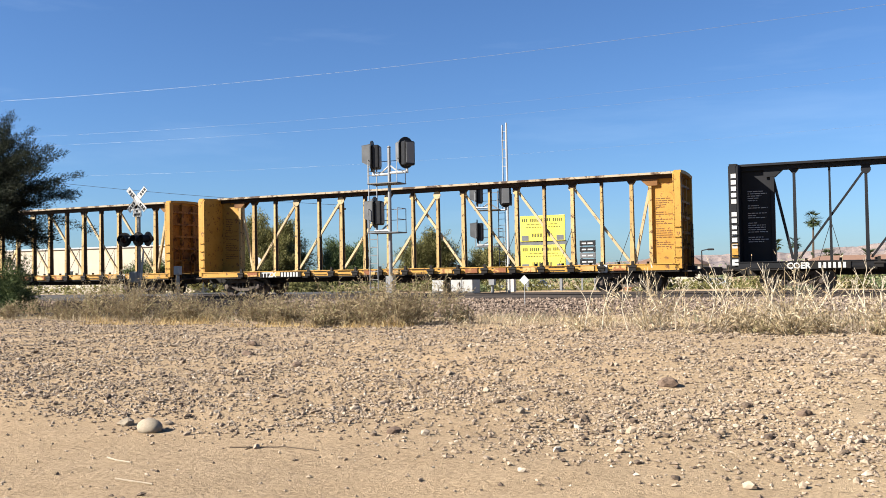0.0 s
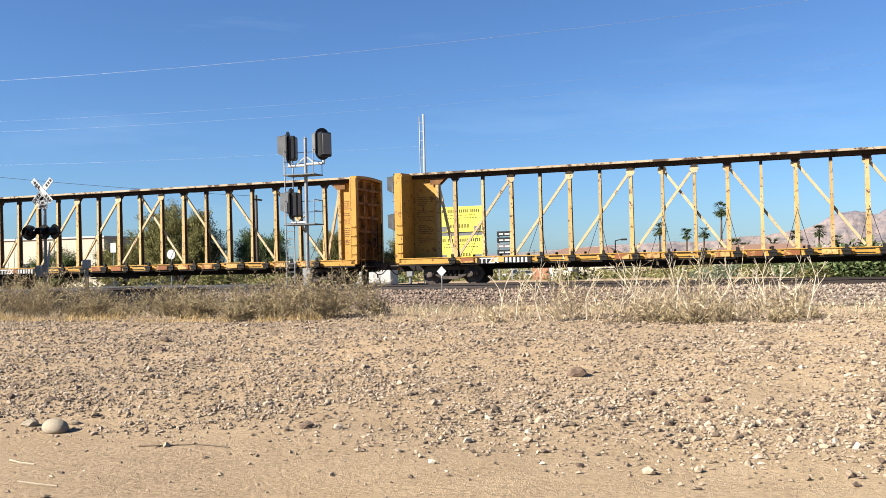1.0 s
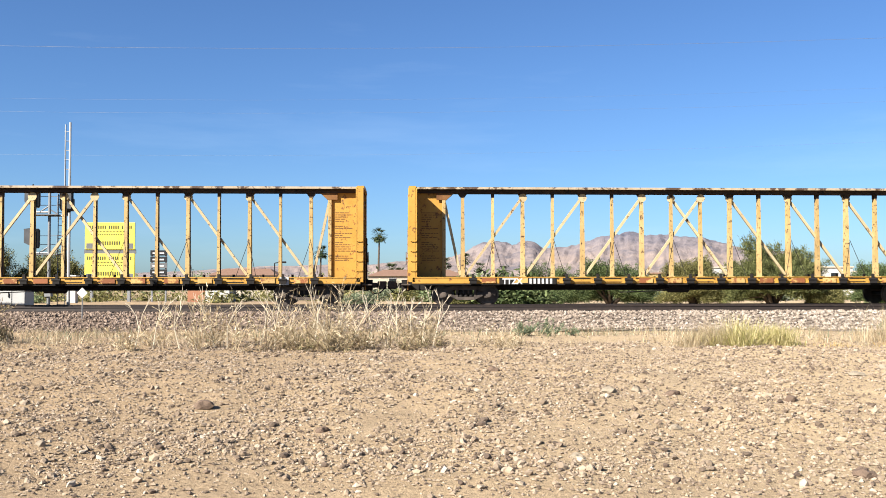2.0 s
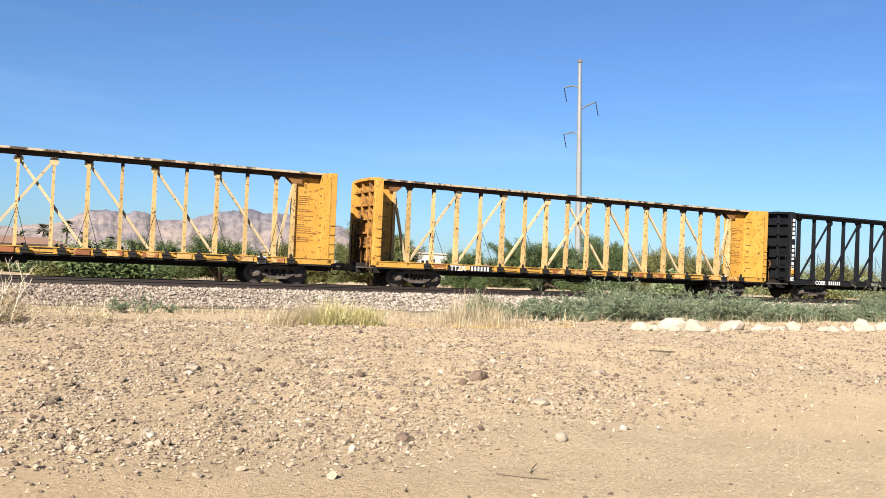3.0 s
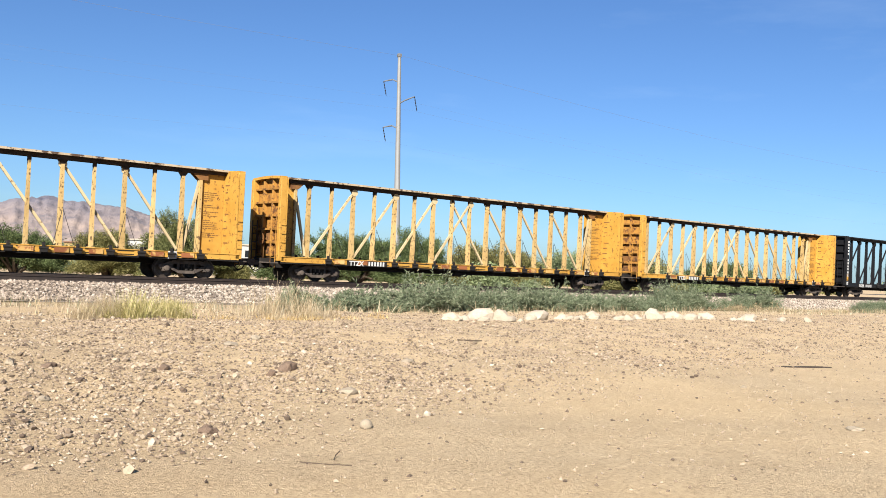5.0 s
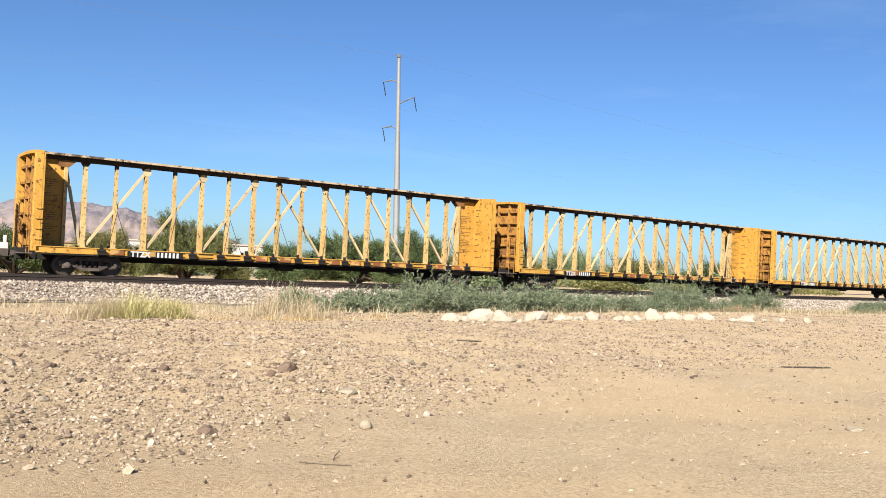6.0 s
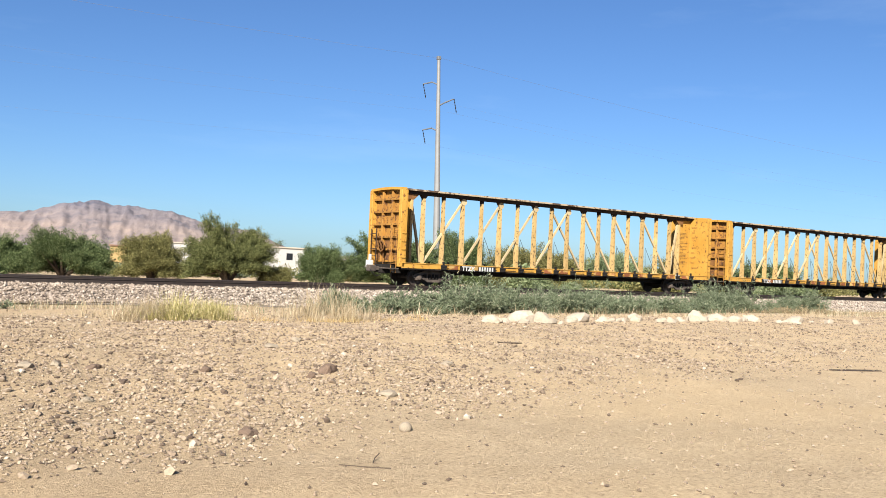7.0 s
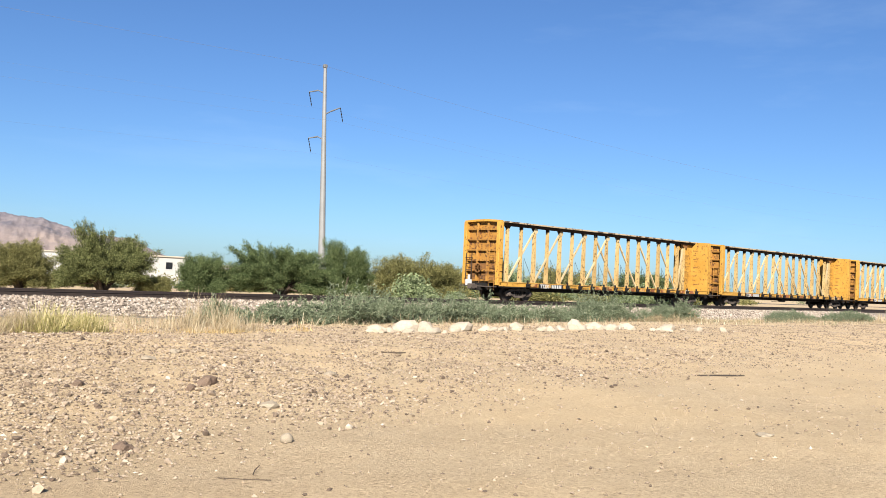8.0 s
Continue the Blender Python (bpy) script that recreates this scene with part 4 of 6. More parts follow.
# ---- twigs and a painted rut shadow on the dirt ----
def stick(points, r, label, mat=BARK):
    bm = bmesh.new()
    for a, b in zip(points, points[1:]):
        a, b = [Vector((q[0], q[1], gz(q[0], q[1]) + r + (q[2] if len(q) > 2 else 0.0))) for q in (a, b)]
        tube(bm, a, b, r, r * 0.75, 6)
    return solid("stick", bm, mat, label, "stick", group="sticks on the dirt")


stick([(3.10, 5.44), (3.22, 5.31), (3.36, 5.18)], 0.0045, "thin dry brown stick lying on the dirt")
stick([(3.35, 5.40), (3.40, 5.46, 0.015), (3.46, 5.5, 0.035)], 0.0045, "short upturned brown twig on the dirt")
stick([(-5.21, 5.46), (-5.05, 5.38), (-4.89, 5.34)], 0.007, "pale bleached stick lying on the dirt", ROCK_PALE)
stick([(-4.6, 4.9), (-4.28, 4.86)], 0.006, "pale bleached stick lying on the dirt", ROCK_PALE)
stick([(-4.6, 6.0), (-4.2, 6.1), (-3.9, 6.05)], 0.0045, "thin dry brown stick lying on the dirt")
stick([(9.0, 11.0), (9.2, 10.97), (9.38, 10.86)], 0.012, "thin dry brown stick lying on the dirt")
# thin dark sheet laid on the dirt as the shadow of a shallow rut
bm = bmesh.new()
ring = []
for k in range(22):
    a = 2 * math.pi * k / 22
    r = 1 + 0.25 * noise.noise(Vector((math.cos(a) * 1.5, math.sin(a) * 1.5, 3)))
    ring.append((13.46 + 0.40 * r * math.cos(a) + 0.04 * r * math.sin(a), 7.66 - 0.22 * r * math.cos(a) + 0.07 * r * math.sin(a)))
lo = [bm.verts.new((x, y, gz(x, y) - 0.01)) for x, y in ring]
hi = [bm.verts.new((x, y, gz(x, y) + 0.012)) for x, y in ring]
for k in range(22):
    bm.faces.new([lo[k], lo[(k + 1) % 22], hi[(k + 1) % 22], hi[k]])
bm.faces.new(hi)
solid("asphalt_scrap", bm, material("rut_shadow_brown", (0.05, 0.035, 0.025), (0.10, 0.07, 0.05), 9.0, 0.95, 0, 0.6, 40), "flat dark sheet painted as the shadow of a small rut in pale dirt", "debris")


# ---- weeds and grasses ----
def clump(name, label, category, x0, x1, yc, depth, h, n, mat, width=0.011, lean=0.35, bend=0.5, seed=1, group="", edge=True):
    r = np.random.default_rng(seed)
    if edge:
        k = max(9, int((x1 - x0) * 11))
        cx, cy = r.uniform(x0, x1, k), yc + r.uniform(-depth, depth, k)
        ch = np.sqrt(np.clip(1 - ((cx - (x0 + x1) / 2) / ((x1 - x0) / 2)) ** 2, 0.12, 1)) * r.uniform(0.45, 1.2, k)
        pick = r.integers(0, k, n)
        x, y = cx[pick] + r.normal(0, 0.1, n), cy[pick] + r.normal(0, 0.1, n)
        hs = h * ch[pick]
    else:
        x, y = r.uniform(x0, x1, n), yc + depth * r.normal(0, 0.6, n)
        hs = h * (0.55 + 0.45 * np.sin(x * 5.1 + seed) * np.sin(x * 2.3 + 1.7 * seed))
    root = np.stack([x, y, ground_z(x, y) - 0.02], 1)
    t = thing(name, label, category, group=group)
    if not edge:
        pick = (x - x0) // ((x1 - x0) / 3 + 1e-6)
    for k in range(4):
        on = pick % 4 == k
        if on.sum():
            v, f = blades(r, int(on.sum()), root[on], hs[on], width, lean, bend)
            tagged(part("tuft" if edge else "swath", mesh_np("tuft", v, f, mat), mat, t), kind="stuff")
    return t


def slivers(r, p0, p1, w):
    """Thin tapering slivers from p0 to p1."""
    d = p1 - p0
    side = np.cross(d, r.normal(0, 1, d.shape))
    side /= np.linalg.norm(side, axis=1)[:, None] + 1e-9
    w = np.broadcast_to(w, (len(p0),))[:, None]
    v = np.stack([p0 - side * w / 2, p0 + side * w / 2, p1 + side * w / 5, p1 - side * w / 5], 1)
    return v.reshape(-1, 3), (np.arange(len(p0)) * 4)[:, None] + np.arange(4)[None]


def unit(v):
    return v / (np.linalg.norm(v, axis=1)[:, None] + 1e-9)


def weed(name, label, category, x0, x1, yc, depth, h, mat, seed, per_m=6, stems=10, twigs=10, leaves=4, leaf=0.055, spread=0.6, w=0.012, group=""):
    """A weed of several plants: stems fork into twigs that carry dry bits or leaves."""
    r = np.random.default_rng(seed)
    t = thing(name, label, category, group=group)
    k = max(4, int((x1 - x0) * per_m))
    cx, cy = r.uniform(x0, x1, k), yc + r.uniform(-depth, depth, k)
    ch = h * np.sqrt(np.clip(1 - ((cx - (x0 + x1) / 2) / ((x1 - x0) / 2)) ** 2, 0.2, 1)) * r.uniform(0.5, 1.15, k)
    for g in range(3):
        pl = np.arange(g, k, 3)
        n1 = len(pl) * stems
        q = np.repeat(pl, stems)
        p0 = np.stack([cx[q] + r.normal(0, 0.05, n1), cy[q] + r.normal(0, 0.05, n1), np.zeros(n1)], 1)
        p0[:, 2] = ground_z(p0[:, 0], p0[:, 1]) - 0.02
        d = unit(np.stack([r.normal(0, spread, n1), r.normal(0, spread, n1), np.ones(n1)], 1))
        L = ch[q] * r.uniform(0.5, 1.0, n1)
        p1 = p0 + d * L[:, None]
        sets = [slivers(r, p0, p1, w)]
        n2 = n1 * twigs
        s = np.repeat(np.arange(n1), twigs)
        u = r.uniform(0.15, 0.95, n2)
        t0 = p0[s] + (p1 - p0)[s] * u[:, None]
        td = unit(d[s] + r.normal(0, 0.75, (n2, 3)))
        t1 = t0 + td * (L[s] * r.uniform(0.15, 0.45, n2))[:, None]
        t1[:, 2] = np.maximum(t1[:, 2], p0[s][:, 2] + 0.03)
        sets.append(slivers(r, t0, t1, w * 0.6))
        if leaves:
            n3 = n2 * leaves
            s3 = np.repeat(np.arange(n2), leaves)
            l0 = t0[s3] + (t1 - t0)[s3] * r.uniform(0.2, 1.0, n3)[:, None]
            l1 = l0 + unit(td[s3] * 0.5 + r.normal(0, 0.8, (n3, 3))) * (leaf * r.uniform(0.5, 1.3, n3))[:, None]
            sets.append(slivers(r, l0, l1, leaf * 0.3))
        v, f = merge(sets)
        tagged(part("plant", mesh_np("plant", v, f, mat), mat, t), kind="stuff")
    return t


def stalks(name_parent, xs, yc, h, seed, label):
    """Bleached forked stalks rising from a weed."""
    r = random.Random(seed)
    bm = bmesh.new()

    def grow(p, d, L, rad, depth_):
        q = p + d * L
        tube(bm, p, q, rad, rad * 0.7, 5, False)
        if depth_ > 0:
            for _ in range(r.choice((2, 2, 3))):
                e = (d + Vector((r.uniform(-0.7, 0.7), r.uniform(-0.5, 0.5), r.uniform(-0.1, 0.5)))).normalized()
                grow(q, e, L * r.uniform(0.5, 0.85), rad * 0.65, depth_ - 1)

    for x in xs:
        y = yc + r.uniform(-0.4, 0.4)
        grow(Vector((x, y, gz(x, y) - 0.02)), Vector((r.uniform(-0.3, 0.3), 0, 1)).normalized(), h * r.uniform(0.22, 0.34), 0.012, 3)
    tagged(part("stalk", bm, STALK, name_parent, label), kind="stuff")


W1 = "weeds along the ditch"
DB = "bleached dry bushes"
weed("dry_weed", "tall tangled grey-brown dry weed with thin bare stems", "weed", -17.3, -14.0, 17.0, 0.9, 1.35, TWIG, 1, group=W1)
weed("dry_weed", "low tangle of grey-brown dry weed", "weed", -14.3, -11.2, 16.6, 0.8, 0.85, TWIG, 2, group=W1)
weed("dry_weed", "low tangle of grey-brown dry weed", "weed", -11.6, -9.0, 16.2, 0.8, 0.8, TWIG, 12, group=W1)
weed("dry_weed", "bushy grey-brown weed by the signal mast", "weed", -9.7, -6.9, 15.6, 0.9, 1.2, TWIG, 3, 8, 11, 10, 5, group=W1)
weed("dry_weed", "sparse grey-brown weed at the roadside", "weed", -22.0, -18.0, 17.4, 0.8, 0.7, TWIG, 21, 3, group=W1)
clump("straw_mat", "flattened golden straw lying on the crest", "dry grass", -15.0, -7.5, 14.9, 0.4, 0.26, 4600, GOLD, 0.010, 1.2, 0.4, 4, edge=False)
clump("straw_mat", "flattened brown straw at the foot of weeds", "dry grass", -22.0, -14.5, 16.6, 0.6, 0.25, 1800, STRAW, 0.010, 1.0, 0.4, 5, edge=False)
d1 = weed("dry_bush", "tall bleached dry bush with pale forked stalks", "bush", -4.5, -1.2, 15.1, 0.9, 1.1, STRAW, 6, 5, 10, 7, 1, 0.07, 0.55, 0.013, DB)
stalks(d1, [-4.3, -4.0, -3.6, -3.2, -2.9, -2.5, -2.2, -1.9, -1.6], 14.8, 1.1, 1, "bleached forked stalks")
d2 = weed("dry_bush", "tall bleached dry bush, grey and tangled at its foot", "bush", -2.0, 0.5, 15.1, 0.9, 1.25, STRAW, 7, 5, 12, 7, 1, 0.07, 0.5, 0.013, DB)
stalks(d2, [-1.3, -1.0, -0.7, -0.5, -0.3, -0.1, 0.1, 0.25], 14.9, 1.25, 2, "bleached forked stalks")
weed("dry_weed", "dense grey tangle of dead stems", "weed", -2.3, 0.4, 14.6, 0.45, 0.5, TWIG, 8, 7, 8, 9, 2, 0.05, 0.9, 0.007, W1)
weed("dry_weed", "low bleached dry weed with thin stems", "weed", 0.0, 1.7, 14.6, 0.5, 0.55, STRAW, 9, 5, 7, 7, 1, 0.05, 0.6, 0.008, W1)
weed("dry_weed", "low bleached dry weed with thin stems", "weed", -6.9, -4.3, 15.2, 0.7, 0.4, STRAW, 22, 3, 6, 7, 1, 0.05, 0.7, 0.008, W1)
clump("straw_mat", "sparse dry stubble on the crest", "dry grass", -7.0, 5.0, 15.6, 0.8, 0.2, 2200, STRAW, 0.008, 0.8, 0.4, 10, edge=False)
weed("green_weed", "small green weed beyond the crest", "weed", 2.1, 3.2, 18.5, 0.4, 0.6, SAGE, 11, 6, 6, 7, 6, 0.06, group=W1)
clump("grass_tuft", "yellow-green bunch of grass, dry at one side", "grass", 4.75, 6.25, 15.4, 0.55, 0.58, 3800, GRASSGREEN, 0.008, 0.7, 0.7, 13)
clump("grass_tuft", "pale straw bunch of grass", "grass", 4.35, 5.2, 15.3, 0.45, 0.5, 1600, STRAW, 0.007, 0.7, 0.7, 23)
clump("grass_tuft", "pale golden dry grass with long seed stalks", "grass", 6.9, 9.5, 15.5, 0.7, 0.72, 1700, STRAW, 0.007, 0.55, 0.5, 14)
clump("straw_mat", "flattened brown straw at the foot of dry grass", "dry grass", 6.4, 10.3, 14.9, 0.35, 0.18, 2600, GOLD, 0.010, 1.2, 0.4, 15, edge=False)
clump("straw_mat", "dry golden straw at the foot of green shrubs", "dry grass", 10.0, 29.0, 16.8, 0.6, 0.2, 3600, STRAW, 0.012, 1.0, 0.4, 16, edge=False)
for i, (x0, x1, yc, dp, h, lab) in enumerate(((9.3, 10.6, 17.6, 0.5, 0.5, "low grey-green desert shrub"), (10.9, 12.6, 18.2, 0.7, 0.56, "low grey-green desert shrub"), (12.6, 14.9, 18.4, 0.8, 0.76, "dense grey-green desert shrub"),
                                           (14.6, 17.2, 18.8, 0.8, 0.74, "dense grey-green desert shrub"), (17.0, 20.0, 19.8, 0.9, 0.76, "dense grey-green desert shrub"), (19.8, 23.2, 20.8, 0.8, 0.74, "grey-green desert shrub"),
                                           (29.4, 33.6, 23.8, 0.9, 1.1, "round dark green desert shrub"), (23.0, 26.0, 21.6, 0.6, 0.62, "small grey-green desert shrub"), (36.4, 39.8, 24.6, 0.8, 0.95, "round dark green desert shrub"),
                                           (26.2, 28.8, 22.2, 0.6, 0.5, "small grey-green desert shrub"), (48.5, 53.5, 24.6, 0.6, 0.6, "low grey-green desert shrub"), (58.5, 65.0, 26.0, 0.7, 0.65, "low grey-green desert shrub"))):
    weed("desert_shrub", lab + " in the ditch by the ballast", "shrub", x0, x1, yc, dp, h * 1.28, SAGE, 30 + i, 11, 11, 10, 8, 0.075, 0.6, 0.010, "green shrubs along the ditch")
weed("dry_weed", "rusty brown low dry weed", "weed", 28.0, 33.5, 19.6, 0.6, 0.5, TWIG, 17, 4, 6, 8, 3, group=W1)
clump("grass_tuft", "golden dry grass at the far end of the ditch", "grass", 52.0, 58.0, 20.0, 1.0, 0.9, 1600, STRAW, 0.02, 0.5, 0.4, 18)


# ---- trees ----
def crown(r, lobes, n, size):
    """Leaf triangles gathered in many small sprays inside rough ellipsoids (cx, cy, cz, rx, ry, rz)."""
    V = []
    tot = sum(l[3] * l[5] for l in lobes)
    for cx, cy, cz, rx, ry, rz in lobes:
        m = max(8, int(2.2 * n / 14 * rx * rz / tot))
        u = r.normal(0, 1, (m, 3))
        u /= np.linalg.norm(u, axis=1)[:, None]
        u *= (r.uniform(0.05, 1, m) ** 0.4)[:, None] * r.uniform(0.75, 1.25, m)[:, None]
        c = np.array([cx, cy, cz]) + u * np.array([rx, ry, rz])
        spray = c[:, None, :] + r.normal(0, 1, (m, 14, 3)) * np.array([1.4, 1.4, 1.0]) * size * 2.3
        V.append(spray.reshape(-1, 3))
    C = np.concatenate(V)
    k = len(C)
    a = r.normal(0, 1, (k, 3))
    a /= np.linalg.norm(a, axis=1)[:, None]
    b = np.cross(a, r.normal(0, 1, (k, 3)))
    b /= np.linalg.norm(b, axis=1)[:, None]
    s = size * r.uniform(0.6, 1.4, k)[:, None]
    v = np.stack([C - a * s, C + b * s * 0.38, C + a * s, C - b * s * 0.38], 1).reshape(-1, 3)
    return v, (np.arange(k) * 4)[:, None] + np.arange(4)[None]


def tree(name, label, x, y, w, h, mat, seed, n=5000, size=0.1, trunk=0.12, low=0.12, group="", base=None, nl=9, deep=None):
    """A broad desert tree: forked limbs, bunches of feathery shoots filling a ragged dome."""
    r = np.random.default_rng(seed)
    z = gz(x, y) if base is None else base
    h = h - z if y > 50 else h
    t = thing(name, label, "tree", pose(x, y, z), group)
    bm = bmesh.new()
    sets = []
    nb, shoots = nl * 4, 9
    per = max(8, int(9.0 * n / (nb * shoots)))
    leaf = size * 0.68
    for k in range(nb):
        a = 2.4 * k + r.uniform(-0.5, 0.5)
        phi = math.asin(r.uniform(0.02, 0.98) ** (0.8 if low > 0.01 else 1.15))
        reach = r.uniform(0.80, 1.06)
        tip = np.array([w / 2 * math.cos(phi) ** 0.7 * math.cos(a), w * (deep or 0.32) * math.cos(phi) ** 0.7 * math.sin(a), h * (low + (1 - low) * math.sin(phi))]) * reach
        root = np.array([tip[0] * 0.3, tip[1] * 0.3, h * max(0.12, low * 0.8)])
        if k % 4 == 0:
            mid = (tip[0] * 0.25, tip[1] * 0.25, h * max(0.16, low * 0.7))
            tube(bm, (0, 0, -0.1), mid, trunk, trunk * 0.7, 7, False)
            end = root + (tip - root) * 0.7
            tube(bm, mid, tuple(end), trunk * 0.6, trunk * 0.15, 6, False)
        e = tip + r.normal(0, 1, (shoots, 3)) * np.array([0.08 * w, 0.06 * w, 0.07 * h])
        e[:, 2] = np.maximum(e[:, 2], 0.08 * h)
        q = np.repeat(np.arange(shoots), per)
        s = r.uniform(0.25, 1.0, len(q)) ** 0.75
        d = unit(e - root)
        p0 = root + (e[q] - root) * s[:, None] + r.normal(0, 1, (len(q), 3)) * (size * 2.3 * (1.2 - 0.65 * s))[:, None]
        p0[:, 2] += 0.10 * h * 4 * s * (1 - s)
        p1 = p0 + unit(d[q] + r.normal(0, 0.65, (len(q), 3))) * (leaf * r.uniform(1.2, 2.6, len(q)))[:, None]
        sets.append(slivers(r, p0, p1, leaf * 0.58))
    part("trunk", bm, BARK, t, "forked brown trunk and limbs")
    v, f = merge(sets)
    v[:, 2] = np.maximum(v[:, 2], 0.05)
    part("crown", mesh_np("crown", v, f, mat), mat, t)
    return t


G = "desert trees beyond the tracks"
tree("mesquite_tree", "low dark green mesquite beyond the tracks", 7.2, 48.5, 5.4, 2.0, MESQ, 1, 9000, 0.066, group=G, low=0.0)
tree("mesquite_tree", "low dark green mesquite beyond the tracks", 10.7, 47.7, 4.6, 2.2, MESQ, 2, 9000, 0.066, group=G, low=0.0)
tree("palo_verde_tree", "olive yellow palo verde beyond the tracks", 14.5, 45.6, 3.3, 2.35, OLIVE, 3, 8000, 0.066, group=G, low=0.0)
tree("mesquite_tree", "broad green mesquite with ragged crown beyond the tracks", 18.1, 44.5, 4.6, 3.1, MESQ_DRY, 4, 17000, 0.066, group=G, low=0.0)
tree("palo_verde_tree", "low olive shrub tree beside a mesquite", 20.7, 44.3, 1.7, 0.9, OLIVE, 5, 2500, 0.066, group=G, low=0.0)
tree("mesquite_tree", "small green mesquite beyond the tracks", 23.6, 44.5, 2.5, 2.4, MESQ, 6, 9000, 0.066, group=G, low=0.0)
tree("mesquite_tree", "wide bushy green mesquite reaching the ground", 28.8, 45.0, 7.0, 3.05, MESQ, 7, 20000, 0.066, group=G, low=0.0, nl=16)
tree("mesquite_tree", "bushy green mesquite beside the steel pole", 33.3, 45.0, 4.0, 3.3, MESQ, 8, 13000, 0.066, group=G, low=0.0)
tree("palo_verde_tree", "pale green palo verde farther off", 41.2, 47.0, 7.6, 2.9, OLIVE, 9, 14000, 0.09, group=G, low=0.0, nl=16)
tree("palo_verde_tree", "pale green palo verde farther off", 66.0, 64, 9.0, 3.4, PALEGREEN, 10, 6000, 0.13, group=G, low=0.0)
tree("palo_verde_tree", "pale olive palo verde farther off", 80.0, 66, 11.0, 3.2, OLIVE, 11, 5000, 0.14, group=G, low=0.0)
tree("mesquite_tree", "green mesquite far along the tracks", 98.0, 68, 12.0, 3.6, MESQ, 19, 5000, 0.15, group=G, low=0.0)
tree("mesquite_tree", "tall green mesquite behind the tracks", -49.0, 70, 8.5, 7.0, OLIVE, 12, 9000, 0.15, group=G)
tree("mesquite_tree", "tall green mesquite behind the tracks", -42.5, 73, 5.0, 4.5, MESQ, 13, 5000, 0.13, group=G)
tree("mesquite_tree", "green mesquite behind the signals", -35.0, 75, 5.5, 5.3, OLIVE, 14, 6000, 0.13, group=G)
tree("mesquite_tree", "low olive mesquite behind the tracks", -56.5, 72, 7.0, 3.6, OLIVE, 15, 5000, 0.13, group=G)
tree("mesquite_tree", "low olive mesquite behind the tracks", -30.0, 78, 6.0, 3.4, OLIVE, 16, 4000, 0.13, group=G)
tree("mesquite_tree", "low green mesquite behind the tracks", -63.0, 70, 5.0, 3.0, MESQ, 17, 3500, 0.13, group=G)
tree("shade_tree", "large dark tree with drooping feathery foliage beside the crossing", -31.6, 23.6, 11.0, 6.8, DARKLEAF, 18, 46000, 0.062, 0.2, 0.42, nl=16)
tree("roadside_bush", "leafy green bush at the foot of the dark tree", -27.2, 22.6, 3.4, 2.2, MESQ, 20, 3500, 0.06, 0.05, 0.0)

# low brush behind the tracks
SHRUBS = []
for k in range(4):
    r_ = np.random.default_rng(90 + k)
    v, f = crown(r_, [(0, 0, 0.5, 0.9, 0.7, 0.5), (0.6, 0.1, 0.35, 0.7, 0.6, 0.38), (-0.7, 0, 0.35, 0.6, 0.6, 0.36)], 1500, 0.09)
    v[:, 2] = np.maximum(v[:, 2], 0.0)
    SHRUBS.append(mesh_np("brush_shrub", v, f, (MESQ, PALEGREEN, OLIVE, SAGE)[k]))
rs = random.Random(12)
for k in range(75):
    x, y = rs.uniform(-42, 75), rs.choice((rs.uniform(42.8, 45), rs.uniform(54.5, 62)))
    if (-19 < x < -9 and y < 62) or (x < -8 and y < 50) or (9 < x < 36.5 and y < 50):
        continue
    ob = tagged(new("brush_shrub", SHRUBS[k % 4]), "low green desert brush beyond the tracks", "shrub", "low brush beyond the tracks")
    s = rs.uniform(0.7, 1.5)
    ob.matrix_basis = Matrix.LocRotScale((x, y, gz(x, y) - 0.03), Euler((0, 0, rs.uniform(0, 6))), (s * 1.2, s, s * rs.uniform(0.6, 1.1)))

# far belt of trees and brush
r_ = np.random.default_rng(33)
belt = []
for k in range(420):
    d = r_.uniform(95, 420)
    az = r_.uniform(-0.95, 1.25)
    x, y = d * math.sin(az), d * math.cos(az)
    if y < 165:
        continue
    hh = r_.uniform(1.4, 3.6) * (0.7 + d / 500)
    belt.append((x, y, hh * 0.45 - 1.6, hh * r_.uniform(0.9, 1.8), hh, hh * 0.55))
v, f = crown(r_, belt, 26000, 0.42)
v[:, 2] = np.maximum(v[:, 2], ground_z(v[:, 0], v[:, 1]))
tagged(new("far_woods", mesh_np("far_woods", v, f, PALEGREEN)), "distant belt of desert trees and brush", "woodland", kind="stuff")


belt = []
for k in range(900):
    y = r_.uniform(52, 158)
    x = r_.uniform(-1.25, 1.9) * y
    hh = r_.uniform(0.4, 1.0) * (0.35 if -24 < x < -6 and y < 75 else 1.0)
    belt.append((x, y, gz(x, y) + hh * 0.4, hh * r_.uniform(0.9, 2.2), hh, hh * 0.6))
v, f = crown(r_, belt, 30000, 0.16)
v[:, 2] = np.maximum(v[:, 2], ground_z(v[:, 0], v[:, 1]))
tagged(new("desert_brush", mesh_np("desert_brush", v, f, OLIVE)), "low olive desert brush covering the flat beyond the tracks", "brush", kind="stuff")


